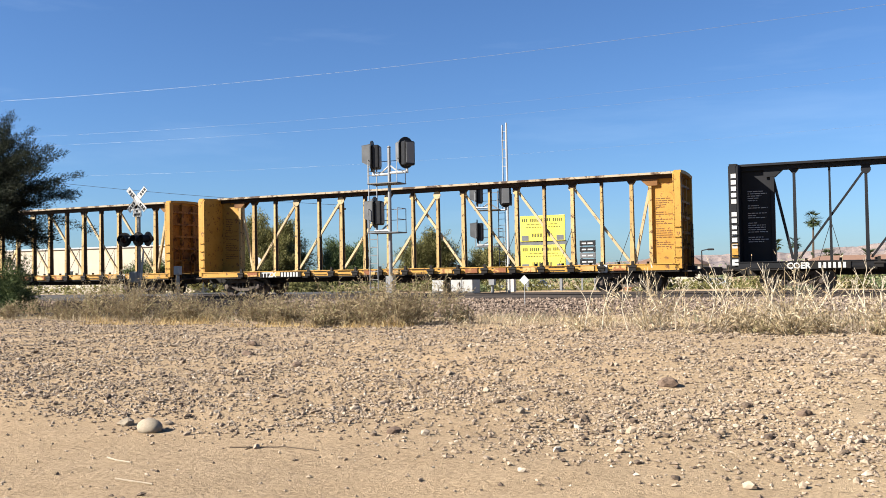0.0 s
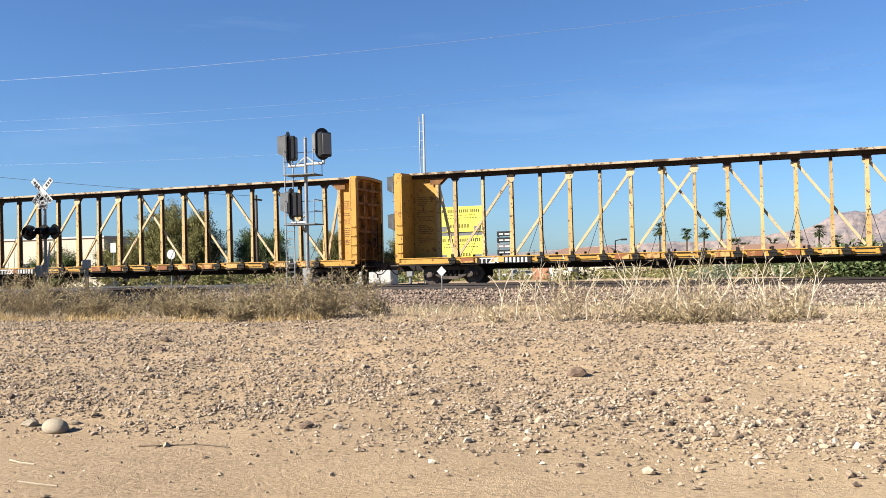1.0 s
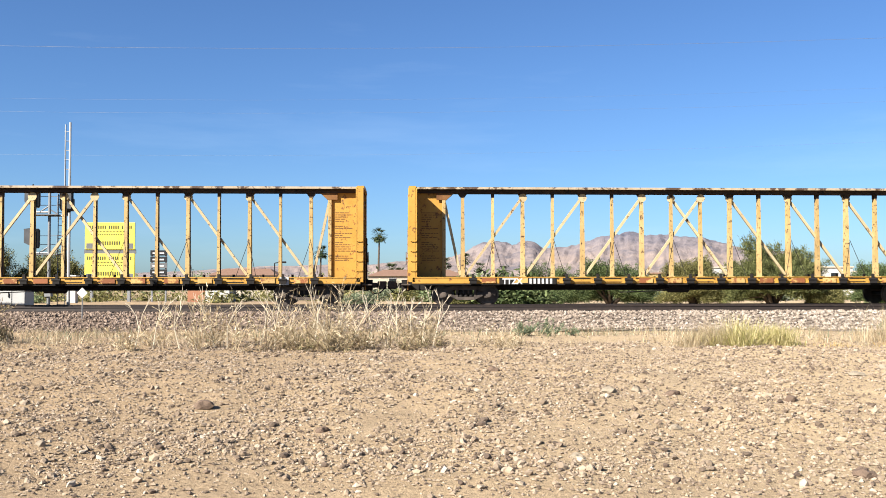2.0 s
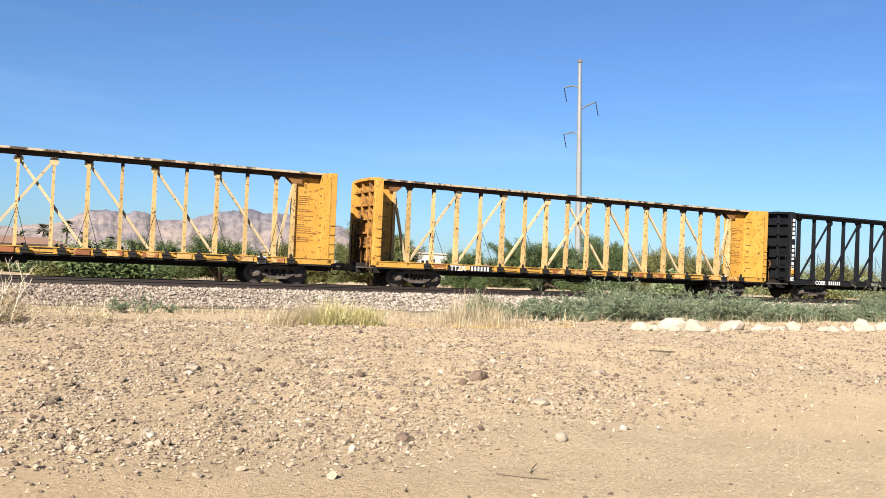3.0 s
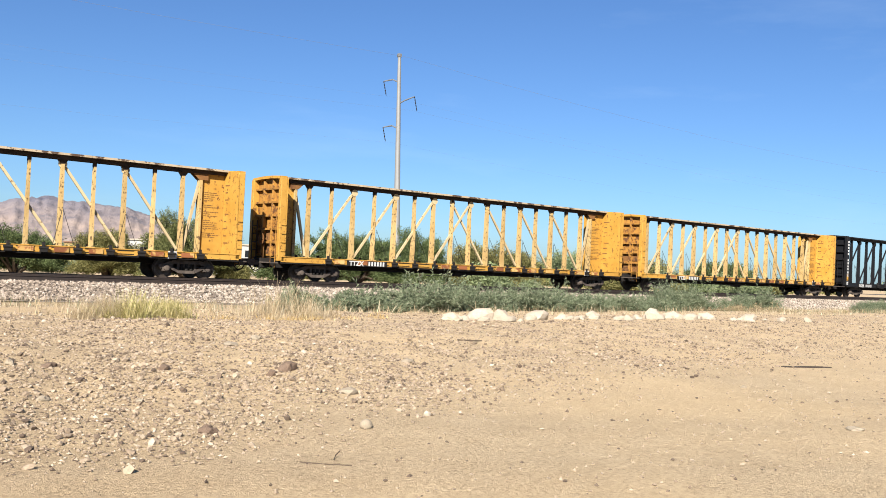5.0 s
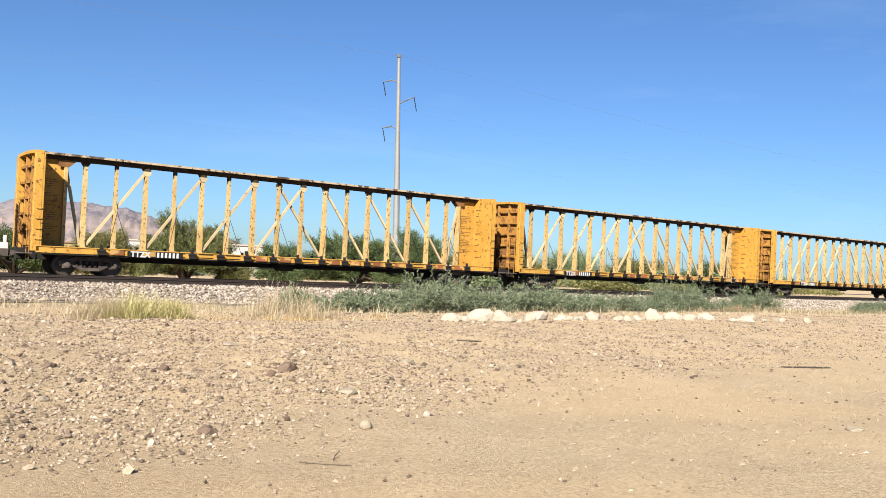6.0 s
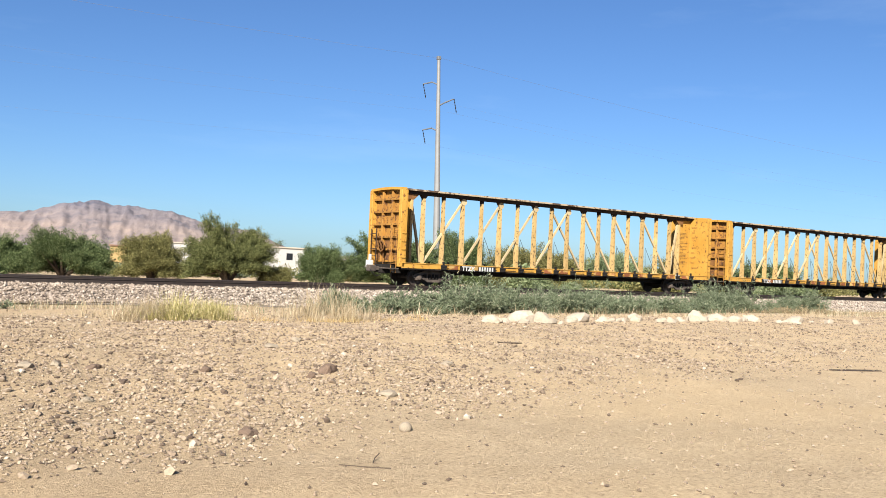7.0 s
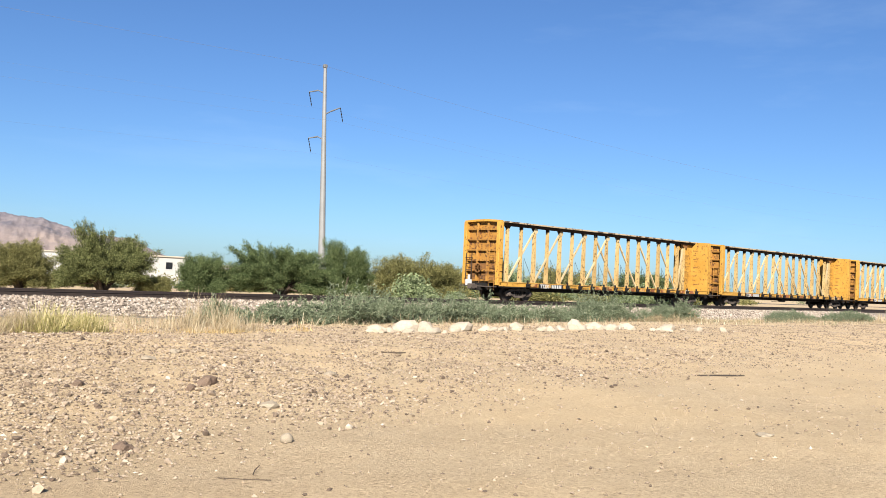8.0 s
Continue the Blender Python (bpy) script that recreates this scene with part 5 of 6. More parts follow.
# ---- palms ----
def palm_mesh(seed):
    r = random.Random(seed)
    bm = bmesh.new()
    for k in range(64):
        a, el = r.uniform(0, 2 * math.pi), r.uniform(-0.9, 1.1)
        L = r.uniform(1.3, 1.9)
        d = Vector((math.cos(a) * math.cos(el), math.sin(a) * math.cos(el), math.sin(el)))
        m1 = d * L * 0.55
        side = Vector((-math.sin(a), math.cos(a), 0))
        for j in range(7):
            e = (d + side * (j - 3) * 0.22 + Vector((0, 0, -0.35))).normalized()
            q = m1 + e * L * 0.5
            w = side * 0.10
            p = [bm.verts.new(c) for c in (m1 - w, m1 + w, q)]
            bm.faces.new(p)
        tube(bm, (0, 0, 0), m1, 0.03, 0.02, 4, False)
    return finish(bm, "fronds", PALM)


def palm(x, y, top, seed, s=1.0):
    z = gz(x, y)
    t = thing("fan_palm", "tall fan palm with a bushy head, far beyond the tracks", "palm tree", pose(x, y, z), "fan palms")
    bm = bmesh.new()
    H_ = top - z
    for k in range(6):
        tube(bm, (0.06 * k, 0, H_ * k / 6), (0.06 * (k + 1), 0, H_ * (k + 1) / 6), 0.34 - 0.03 * k, 0.31 - 0.03 * k, 8, False)
    part("trunk", bm, BARK, t, "slim grey-brown palm trunk")
    part("fronds", palm_mesh(seed), PALM, t, at=Matrix.LocRotScale((0.36, 0, H_), None, (s, s, s)))


for i, (x, y, top, s) in enumerate(((-20.6, 220, 8.0, 1.3), (-14.4, 220, 6.6, 1.1), (-10.5, 221, 6.8, 1.1), (-6.5, 221, 12.0, 1.4), (4.6, 221, 3.4, 1.5), (14.5, 220, 6.3, 1.1), (-1.5, 221, 2.6, 1.3), (9.6, 220, 5.2, 1.2), (-3.9, 235, 3.8, 1.5), (19.0, 230, 4.0, 1.2), (26.0, 240, 3.6, 1.3))):
    palm(x, y, top, 40 + i, s)


# ---- mountains ----
def skyline(az):
    return sum(h * np.exp(-((az - m) / s) ** 2) for m, s, h in ((-18, 4, 0.32), (-13, 4, 0.40), (-8, 4, 0.76), (-3.5, 3, 0.73), (0.2, 2.2, 1.01), (2.8, 1.6, 1.10), (5, 1.4, 1.99), (6.6, 1.2, 1.60), (8, 1, 1.85), (9.6, 1.2, 1.68), (11.2, 1.2, 1.59), (12.8, 1.3, 2.23), (14.4, 1.2, 1.99), (16.2, 1.5, 2.35), (18.4, 1.6, 2.14), (20.6, 1.7, 1.54), (23.2, 1.8, 1.54), (26, 2.2, 0.50), (30, 3.5, 0.32), (35, 4, 0.15)))


def mountain_z(A, D):
    base = np.radians(skyline(A)) * 2600
    rise = sstep(1900, 2600, D) * (1 - 0.6 * sstep(2650, 3400, D))
    z = base * rise
    rough = np.zeros_like(A)
    for i in range(A.shape[0]):
        for j in range(A.shape[1]):
            p = Vector((A[i, j] * 1.2, D[i, j] * 0.0026, 0))
            rough[i, j] = 0.75 - 0.9 * abs(noise.noise(p)) - 0.6 * abs(noise.noise(p * 2.6)) - 0.4 * abs(noise.noise(p * 6.1)) + 0.3
    amp = 0.28 - 0.20 * sstep(2150, 2560, D)
    return z * (1 - 0.5 * amp + amp * (rough - 0.5)) + 0.8 * rough - 3


az_, dd_ = np.linspace(-28, 44, 560), np.concatenate([np.linspace(1800, 2600, 60), np.linspace(2650, 3500, 8)])
A, D = np.meshgrid(az_, dd_)
Z = mountain_z(A, D)
v = np.stack([D * np.sin(np.radians(A)), D * np.cos(np.radians(A)), Z], -1).reshape(-1, 3)
i = (np.arange(len(dd_) - 1)[:, None] * len(az_) + np.arange(len(az_) - 1)[None]).ravel()
f = np.stack([i, i + 1, i + 1 + len(az_), i + len(az_)], 1)
tagged(new("mountain_range", mesh_np("mountain_range", v, f, MOUNT, True)), "mauve desert mountain range on the horizon, haze painted into its colour", "mountain", kind="structure")


# ---- railway signals ----
def signal_head(parent, x, z, yaw, lights=3):
    """Round-ended backing plate, deep lamp case with a grey door, one long open hood over the lenses."""
    bm = bmesh.new()
    ring = [(0.30 * math.cos(a), 0.28 * math.copysign(1, math.sin(a)) + 0.30 * math.sin(a)) for a in [math.pi * (k + 0.5) / 8 for k in range(16)]]
    a_ = [bm.verts.new((px, -0.02, pz)) for px, pz in ring]
    b_ = [bm.verts.new((px, 0.03, pz)) for px, pz in ring]
    for k in range(16):
        bm.faces.new([a_[k], a_[k - 1], b_[k - 1], b_[k]])
    bm.faces.new(a_)
    bm.faces.new(b_[::-1])
    h = part("signal_head", bm, BLACK, parent, "black backing plate of a colour-light signal", at=pose(x, 0, z, 0, 0, yaw))
    part("lamp_case", B((-0.23, 0.23, 0.03, 0.30, -0.48, 0.40)), BLACK, h, bevel=0.04)
    part("back_door", B((-0.17, 0.17, 0.302, 0.318, -0.4, 0.34)), POLEMAT, h, "grey housing door", 0.004)
    bm = bmesh.new()
    beam(bm, (0, -0.02, 0.42), (0, -0.36, 0.37), 0.48, 0.015, 0.44, 0.015, side=(0, 0, 1))
    for sx in (-1, 1):
        beam(bm, (sx * 0.235, -0.02, 0.0), (sx * 0.215, -0.34, 0.06), 0.015, 0.80, 0.015, 0.60, side=(0, 0, 1))
    part("hood", bm, SIGNGREY, h, "weathered dark grey sheet hood")
    for k in range(lights):
        zz = (k - (lights - 1) / 2) * 0.27
        bm = bmesh.new()
        lathe(bm, [(-0.035, 0.10), (-0.022, 0.10)], "y", 14, (0, 0, zz))
        part("lens", bm, LENS, h)
    return h


def signal_mast(x, y, top, heads, decks, label, ladder_x):
    z = gz(x, y)
    s = thing("railway_signal", label, "railway signal", pose(x, y, z), "railway signals")
    T_ = top - z
    bm = bmesh.new()
    tube(bm, (0, 0, 0), (0, 0, T_), 0.075, 0.06, 12)
    box(bm, -0.14, 0.14, -0.14, 0.14, T_ * 0.12, T_ * 0.22)
    lathe(bm, [(T_, 0.08), (T_ + 0.06, 0.03)], "z", 10)
    part("mast", bm, STEEL, s, "galvanised tubular mast")
    part("base", B((-0.3, 0.3, -0.3, 0.3, -0.1, 0.25)), CASE, s, bevel=0.03)
    for dz in decks:
        zz = dz - z
        d = part("platform", B((-0.75, 0.5, -0.35, 0.4, zz, zz + 0.04)), SIGNGREY, s, "grated service platform", 0.008)
        for px, py in ((-0.72, -0.32), (0.47, -0.32), (-0.72, 0.37), (0.47, 0.37)):
            bm = bmesh.new()
            tube(bm, (px, py, zz), (px, py, zz + 0.9), 0.015, n=6)
            part("rail_post", bm, STEEL, d)
        for zz2 in (0.5, 0.9):
            bm = bmesh.new()
            for (ax, ay), (bx, by) in (((-0.72, -0.32), (-0.72, 0.37)), ((-0.72, 0.37), (0.47, 0.37)), ((0.47, 0.37), (0.47, -0.32))):
                tube(bm, (ax, ay, zz + zz2), (bx, by, zz + zz2), 0.013, n=6)
            part("hand_rail", bm, STEEL, d)
    bm = bmesh.new()
    for sx in (-0.17, 0.17):
        tube(bm, (ladder_x + sx, 0.3, 0.1), (ladder_x + sx, 0.3, T_ + 0.1), 0.022, n=6)
    for k in range(int(T_ / 0.3)):
        tube(bm, (ladder_x - 0.17, 0.3, 0.3 + 0.3 * k), (ladder_x + 0.17, 0.3, 0.3 + 0.3 * k), 0.014, n=6)
    part("ladder", bm, STEEL, s, "steel access ladder")
    for hx, hz, yaw, arm in heads:
        zz = hz - z
        bm = bmesh.new()
        tube(bm, (0, 0, zz - 0.7), (hx, 0, zz - 0.7), 0.05, n=8)
        tube(bm, (hx, 0.1, zz - 0.72), (hx, 0.1, zz - 0.4), 0.05, n=8)
        tube(bm, (0, 0, zz - 0.4), (hx * 0.6, 0, zz - 0.7), 0.03, n=6)
        part("bracket_arm", bm, CASE if arm else STEEL, s)
        signal_head(s, hx, zz, yaw)
    return s


signal_mast(-15.65, 30.0, 5.9, [(-0.70, 5.62, -75, 1), (0.68, 5.66, 238, 1), (-0.62, 3.55, -80, 0)], [4.55, 2.75], "colour-light railway signal on a galvanised mast with ladder", -0.85)
signal_mast(-16.25, 42.0, 5.5, [(-0.75, 5.15, -70, 0), (0.75, 5.0, 205, 0), (-0.75, 3.3, -70, 0)], [4.3, 2.5], "colour-light railway signal on a mast behind the tracks", 0.45)

# radio mast
t = thing("radio_mast", "slender twin-tube galvanised radio mast", "antenna", pose(-16.1, 44.0, gz(-16.1, 44)))
bm = bmesh.new()
tube(bm, (0, 0, 0), (0, 0, 8.85), 0.08, 0.05, 8)
part("mast", bm, CASE, t)
bm = bmesh.new()
tube(bm, (-0.22, 0, 5.5), (-0.22, 0, 8.75), 0.035, n=6)
for k in range(5):
    tube(bm, (-0.26, 0, 6.6 + k * 0.45), (0.0, 0, 6.6 + k * 0.45), 0.02, n=5)
part("dipole_array", bm, STEEL, t, "side-mounted dipole antenna")
part("mounting_box", B((-0.2, 0.2, -0.15, 0.15, 4.6, 5.2)), BLACK, t, bevel=0.02)

# equipment case
t = thing("equipment_case", "white-grey steel railway equipment case on footings", "equipment cabinet", pose(-18.35, 42.4, gz(-18.35, 42.4)))
part("body", B((-1.1, 1.1, -0.5, 0.5, 0.15, 1.25)), CASE, t, bevel=0.02)
part("lid", B((-1.16, 1.16, -0.56, 0.56, 1.25, 1.32)), CASE, t, bevel=0.015)
for x in (-0.55, 0.02):
    part("door", B((x - 0.5, x + 0.5, -0.525, -0.502, 0.22, 1.18)), CASE, t, bevel=0.008)
    part("handle", B((x + 0.36, x + 0.4, -0.56, -0.527, 0.6, 0.8)), UNDER, t)
for x in (-0.9, 0.9):
    part("footing", B((x - 0.15, x + 0.15, -0.4, 0.4, -0.1, 0.15)), CASE, t)

# level-crossing signal
t = thing("crossing_signal", "white crossbuck railroad crossing signal with dark hooded lamps", "crossing signal", pose(-27.0, 29.5, gz(-27, 29.5)))
bm = bmesh.new()
tube(bm, (0, 0, 0), (0, 0, 4.95), 0.065, 0.06, 12)
part("post", bm, STEEL, t, "silver tubular post")
part("base", B((-0.28, 0.28, -0.28, 0.28, -0.1, 0.35)), WHITE, t, "white footing box", 0.03)
for a in (45, -45):
    b = part("crossbuck_board", B((-0.64, 0.64, -0.012, 0.012, -0.115, 0.115)), WHITE, t, "white crossbuck board", at=pose(0, -0.10 - (0.03 if a > 0 else 0), 4.66, 0, a, 0))
    tagged(part("lettering_bars", bars([(-0.06, -0.52 + 0.13 * k, -0.43 + 0.13 * k) for k in range(9) if not 3 <= k <= 5], 1, 0.12, 0.004), BLACK, b, "crossbuck words as plain bars", at=pose(0, -0.014, 0)), kind="stuff")
part("track_count_sign", B((-0.23, 0.23, -0.12, -0.10, 3.95, 4.3)), WHITE, t, "small white plate under the crossbuck", 0.005)
part("plate_bars", bars([(4.0, -0.16, 0.16), (4.14, -0.06, 0.06)], 1, 0.09), BLACK, t, at=pose(0, -0.122, 0))
bm = bmesh.new()
tube(bm, (-0.75, -0.1, 3.1), (0.75, -0.1, 3.1), 0.04, n=8)
part("lamp_arm", bm, STEEL, t)
for x, yaw in ((-0.62, 20), (0.12, 0), (0.62, -15)):
    l = part("lamp_target", B((-0.01, 0.01, -0.01, 0.01, -0.01, 0.01)), BLACK, t, at=pose(x, -0.18, 3.02, 0, 0, yaw))
    bm = bmesh.new()
    lathe(bm, [(-0.01, 0.30), (0.015, 0.30)], "y", 20)
    lathe(bm, [(0.015, 0.14), (0.2, 0.12)], "y", 14)
    part("target_disc", bm, BLACK, l, "round black lamp target")
    bm = bmesh.new()
    for j in range(14):
        a0, a1 = -0.5 + (math.pi + 1.0) * j / 14, -0.5 + (math.pi + 1.0) * (j + 1) / 14
        bm.faces.new([bm.verts.new((0.17 * math.cos(a), yy, 0.17 * math.sin(a))) for a, yy in ((a0, -0.02), (a1, -0.02), (a1, -0.34), (a0, -0.34))])
    part("hood", bm, BLACK, l)
    bm = bmesh.new()
    lathe(bm, [(-0.05, 0.11), (-0.02, 0.14)], "y", 16)
    part("lens", bm, LENS, l, "unlit dark red lens")
part("gate_mechanism", B((-0.2, 0.2, -0.4, -0.08, 1.25, 1.7)), STEEL, t, "grey gate mechanism box", 0.03)
bm = bmesh.new()
tube(bm, (0.35, -0.3, 1.4), (0.5, -0.3, 2.6), 0.05, 0.03, 8)
part("counterweight_arm", bm, CASE, t)
t = thing("relay_box", "small white relay box on a post", "equipment cabinet", pose(-25.1, 29.6, gz(-25.1, 29.6)))
part("post", B((-0.05, 0.05, -0.05, 0.05, 0, 1.5)), STEEL, t)
part("body", B((-0.14, 0.14, -0.1, 0.1, 1.5, 1.85)), CASE, t, bevel=0.02)

# small diamond marker
t = thing("diamond_marker", "small white diamond marker on a thin post", "track sign", pose(-10.35, 29.5, gz(-10.35, 29.5)))
bm = bmesh.new()
tube(bm, (0, 0, 0), (0, 0, 1.25), 0.02, n=6)
part("post", bm, STEEL, t)
part("plate", B((-0.12, 0.12, -0.03, -0.02, -0.12, 0.12)), WHITE, t, "white diamond plate", at=pose(0, 0, 1.12, 0, 45, 0))


# ---- roadside billboard ----
t = thing("billboard", "two-panel yellow roadside advertising sign on posts", "billboard", pose(-19.3, 60, gz(-19.3, 60)))
for x in (-1.2, 1.2):
    part("post", B((x - 0.09, x + 0.09, 0.02, 0.2, 0, 5.0)), STEEL, t, bevel=0.01)
rs = random.Random(3)
for z0, z1 in ((1.45, 3.15), (3.42, 5.18)):
    p_ = part("panel", B((-1.6, 1.6, -0.12, 0.0, z0, z1)), SIGNYELLOW, t, "bright yellow sign panel", 0.01)
    rows_ = []
    for zf, hh, x0, x1, n_ in ((0.76, 0.22, -1.45, 1.45, 21), (0.64, 0.06, -1.1, 1.1, 24), (0.53, 0.06, -1.2, 1.3, 22), (0.16, 0.25, -0.75, 0.7, 13)):
        w = (x1 - x0) / n_
        bm = bars([(z0 + zf * (z1 - z0), x0 + w * k, x0 + w * (k + 0.55)) for k in range(n_) if n_ != 21 or k % 2 == 0 or k % 3], 1, hh)
        tagged(part("lettering", bm, SIGNDARK, p_, "dark sign lettering as plain bars", at=pose(0, -0.124, 0)), kind="stuff")
    tagged(part("picture_block", bars([(z0 + 0.05, -1.5, -1.0), (z0 + 0.05, 1.0, 1.5)], 1, 0.35), SIGNGREY, p_, "grey picture patches", at=pose(0, -0.124, 0)), kind="stuff")
part("rim", B((-1.66, 1.66, -0.05, 0.03, 3.15, 3.42)), SIGNGREY, t)
t = thing("tenant_sign", "stack of small dark name panels on posts", "sign", pose(-16.3, 60.5, gz(-16.3, 60.5)))
for x in (-0.45, 0.45):
    part("post", B((x - 0.05, x + 0.05, 0, 0.1, 0, 3.4)), STEEL, t)
for k in range(5):
    p_ = part("name_panel", B((-0.55, 0.55, -0.06, -0.004, 1.35 + k * 0.42, 1.7 + k * 0.42)), (BLACK, SIGNGREY)[k % 3 == 2], t, "dark name panel", 0.01)
    part("lettering", bars([(1.46 + k * 0.42, -0.4, -0.1), (1.46 + k * 0.42, 0.0, 0.35)], 1, 0.1), WHITE, p_, at=pose(0, -0.063, 0))


def road_sign(x, y, zc, round_):
    z = gz(x, y)
    t = thing("road_sign", "plain round whitish road sign on a thin post" if round_ else "plain white rectangular road sign on a thin post", "road sign", pose(x, y, z), "road signs beyond the tracks")
    bm = bmesh.new()
    tube(bm, (0, 0.03, 0), (0, 0.03, zc - z + 0.25), 0.03, n=6)
    part("post", bm, STEEL, t)
    bm = bmesh.new()
    if round_:
        lathe(bm, [(-0.012, 0.36), (0.0, 0.36)], "y", 20, (0, 0, zc - z))
    else:
        box(bm, -0.25, 0.25, -0.012, 0.0, zc - z - 0.36, zc - z + 0.36)
    part("plate", bm, CASE, t, "plain pale sign plate")


road_sign(-45.93, 57.0, 2.97, False)
road_sign(-40.79, 57.0, 2.34, True)


# ---- steel power pole and wires ----
BASE, TIP = Vector((56.3, 80.0, 0.1)), Vector((55.42, 80.0, 23.95))
t = thing("power_pole", "tall grey tapered steel power pole with curved arms", "utility pole", Matrix.Translation(BASE))
bm = bmesh.new()
tube(bm, (0, 0, -0.1), TIP - BASE, 0.42, 0.17, 16)
part("shaft", bm, POLEMAT, t, "tapered steel shaft")
part("cap", B((-0.2, 0.2, -0.2, 0.2, 23.6, 24.0)), SIGNGREY, t, bevel=0.04, at=Matrix.Translation(((TIP - BASE).x, (TIP - BASE).y, 0)))
across = Vector((0.45, -0.9, 0)).normalized()
ENDS = []
for z, s in ((20.9, -1), (18.6, 1), (15.9, -1)):
    c = (TIP - BASE) * ((z - 0.1) / 23.75)
    bm = bmesh.new()
    pts = [c, c + across * s * 0.8 + Vector((0, 0, 0.35)), c + across * s * 1.9 + Vector((0, 0, 0.7 if s > 0 else 0.2))]
    for a, b in zip(pts, pts[1:]):
        tube(bm, a, b, 0.09, 0.06, 8)
    arm = part("arm", bm, SIGNGREY, t, "upswept bracket arm")
    bm = bmesh.new()
    e = pts[-1] + Vector((0.4, 0, -1.5))
    for k in range(10):
        a, b = pts[-1].lerp(e, k / 10), pts[-1].lerp(e, (k + 1) / 10)
        tube(bm, a, b, 0.035 if k % 2 else 0.06, n=6)
    part("insulator", bm, UNDER, arm, "string of grey insulators")
    ENDS.append(BASE + e)
ENDS.append(TIP)
for e, rad in zip(ENDS, (0.0035, 0.004, 0.0035, 0.009)):
    bm = bmesh.new()
    prev = None
    for k in range(61):
        x = -420 + 14 * k
        span = 160.0
        u = ((x - e.x) / span) % 1.0
        p_ = Vector((x, e.y, e.z - 2.2 * 4 * u * (1 - u)))
        if prev is not None:
            tube(bm, prev, p_, rad, n=5, caps=False)
        prev = p_
    solid("power_line", bm, STEEL, "thin sunlit overhead power line", "power line", group="overhead power lines")
t = thing("utility_pole", "slim dark wooden utility pole beyond the crossing", "utility pole", pose(-36.5, 62, gz(-36.5, 62)))
bm = bmesh.new()
tube(bm, (0, 0, -0.1), (0, 0, 6.9), 0.13, 0.09, 10)
part("shaft", bm, BARK, t)
part("crossarm", B((-0.06, 0.06, -0.8, 0.8, 6.5, 6.62)), BARK, t)
bm = bmesh.new()
prev = None
for k in range(25):
    u = k / 24
    p_ = Vector((-36.5 - 75 * u, 62, 6.75 + 11.0 * u - 4.0 * u * (1 - u)))
    if prev is not None:
        tube(bm, prev, p_, 0.016, n=5, caps=False)
    prev = p_
part("service_wire", bm, UNDER, t, "dark sagging wire", at=Matrix.Translation((36.5, -62, -gz(-36.5, 62))))


# ---- buildings ----
def building(name, label, x0, x1, y0, y1, h, wall_mat, roof_mat, windows, pitched=False, door=None):
    z = gz((x0 + x1) / 2, y0) - 0.05
    t = thing(name, label, "building", pose((x0 + x1) / 2, y0, z))
    w, d = (x1 - x0) / 2, y1 - y0
    h, lift = h - z, -z
    part("wall", B((-w, w, 0, d, 0, h)), wall_mat, t)
    if pitched:
        bm = bmesh.new()
        q = [(-w - 0.4, -0.4, h), (w + 0.4, -0.4, h), (w + 0.4, d + 0.4, h), (-w - 0.4, d + 0.4, h), (-w * 0.7, d / 2, h + 1.1), (w * 0.7, d / 2, h + 1.1)]
        vv = [bm.verts.new(c) for c in q]
        for ff in ((0, 1, 5, 4), (1, 2, 5), (2, 3, 4, 5), (3, 0, 4), (3, 2, 1, 0)):
            bm.faces.new([vv[k] for k in ff])
        part("roof", bm, roof_mat, t)
    else:
        part("roof", B((-w - 0.15, w + 0.15, -0.15, d + 0.15, h, h + 0.18)), roof_mat, t, bevel=0.02)
    for wx, wz, ww, wh in windows:
        f_ = part("window", B((wx - ww / 2, wx + ww / 2, -0.03, 0.03, wz + lift, wz + wh + lift)), GLASS, t)
        part("window_frame", B((wx - ww / 2 - 0.06, wx + ww / 2 + 0.06, -0.05, -0.032, wz + wh + lift, wz + wh + 0.07 + lift), (wx - ww / 2 - 0.06, wx + ww / 2 + 0.06, -0.05, -0.032, wz - 0.08 + lift, wz + lift)), WHITE, f_)
    return t


building("house", "white flat-roofed house beyond the trees", 40, 55.6, 110, 120, 2.75, STUCCO, TANWALL, [(5.5, 1.2, 0.9, 0.9), (-2, 1.2, 0.9, 0.9)])
building("house", "ochre stucco house behind the brush", 31.0, 33.8, 108, 114, 2.0, YTAN, ROOF, [(0.6, 0.7, 0.7, 0.8)])
building("house", "white house with windows far beyond the tracks", 70, 78, 150, 160, 2.5, STUCCO, TANWALL, [(-2.5, 1.0, 1.0, 0.9), (0, 1.0, 1.0, 0.9), (2.5, 1.0, 1.0, 0.9)])
building("warehouse", "long cream stucco building behind the crossing", -100, -64, 78, 92, 4.7, TANWALL, STUCCO, [(-8, 1.0, 1.2, 1.2), (0, 1.0, 1.2, 1.2), (8, 1.0, 1.2, 1.2)])
building("shed", "small red block shed beyond the road", -14.3, -13.2, 60, 62.5, 1.05, BRICKRED, STUCCO, [])
building("shed", "small white shed beyond the road", -13.15, -11.6, 60, 62.5, 1.1, STUCCO, STUCCO, [])
building("house", "low tan house with brown tiled roof beyond the palms", -6, 10, 150, 160, 1.9, TANWALL, ROOF, [(-4, 0.7, 1.2, 0.8), (3, 0.7, 1.2, 0.8)], True)
building("house", "low tan house with brown roof far off", -30, -20, 140, 150, 2.0, TANWALL, ROOF, [(0, 0.7, 1.2, 0.9)], True)
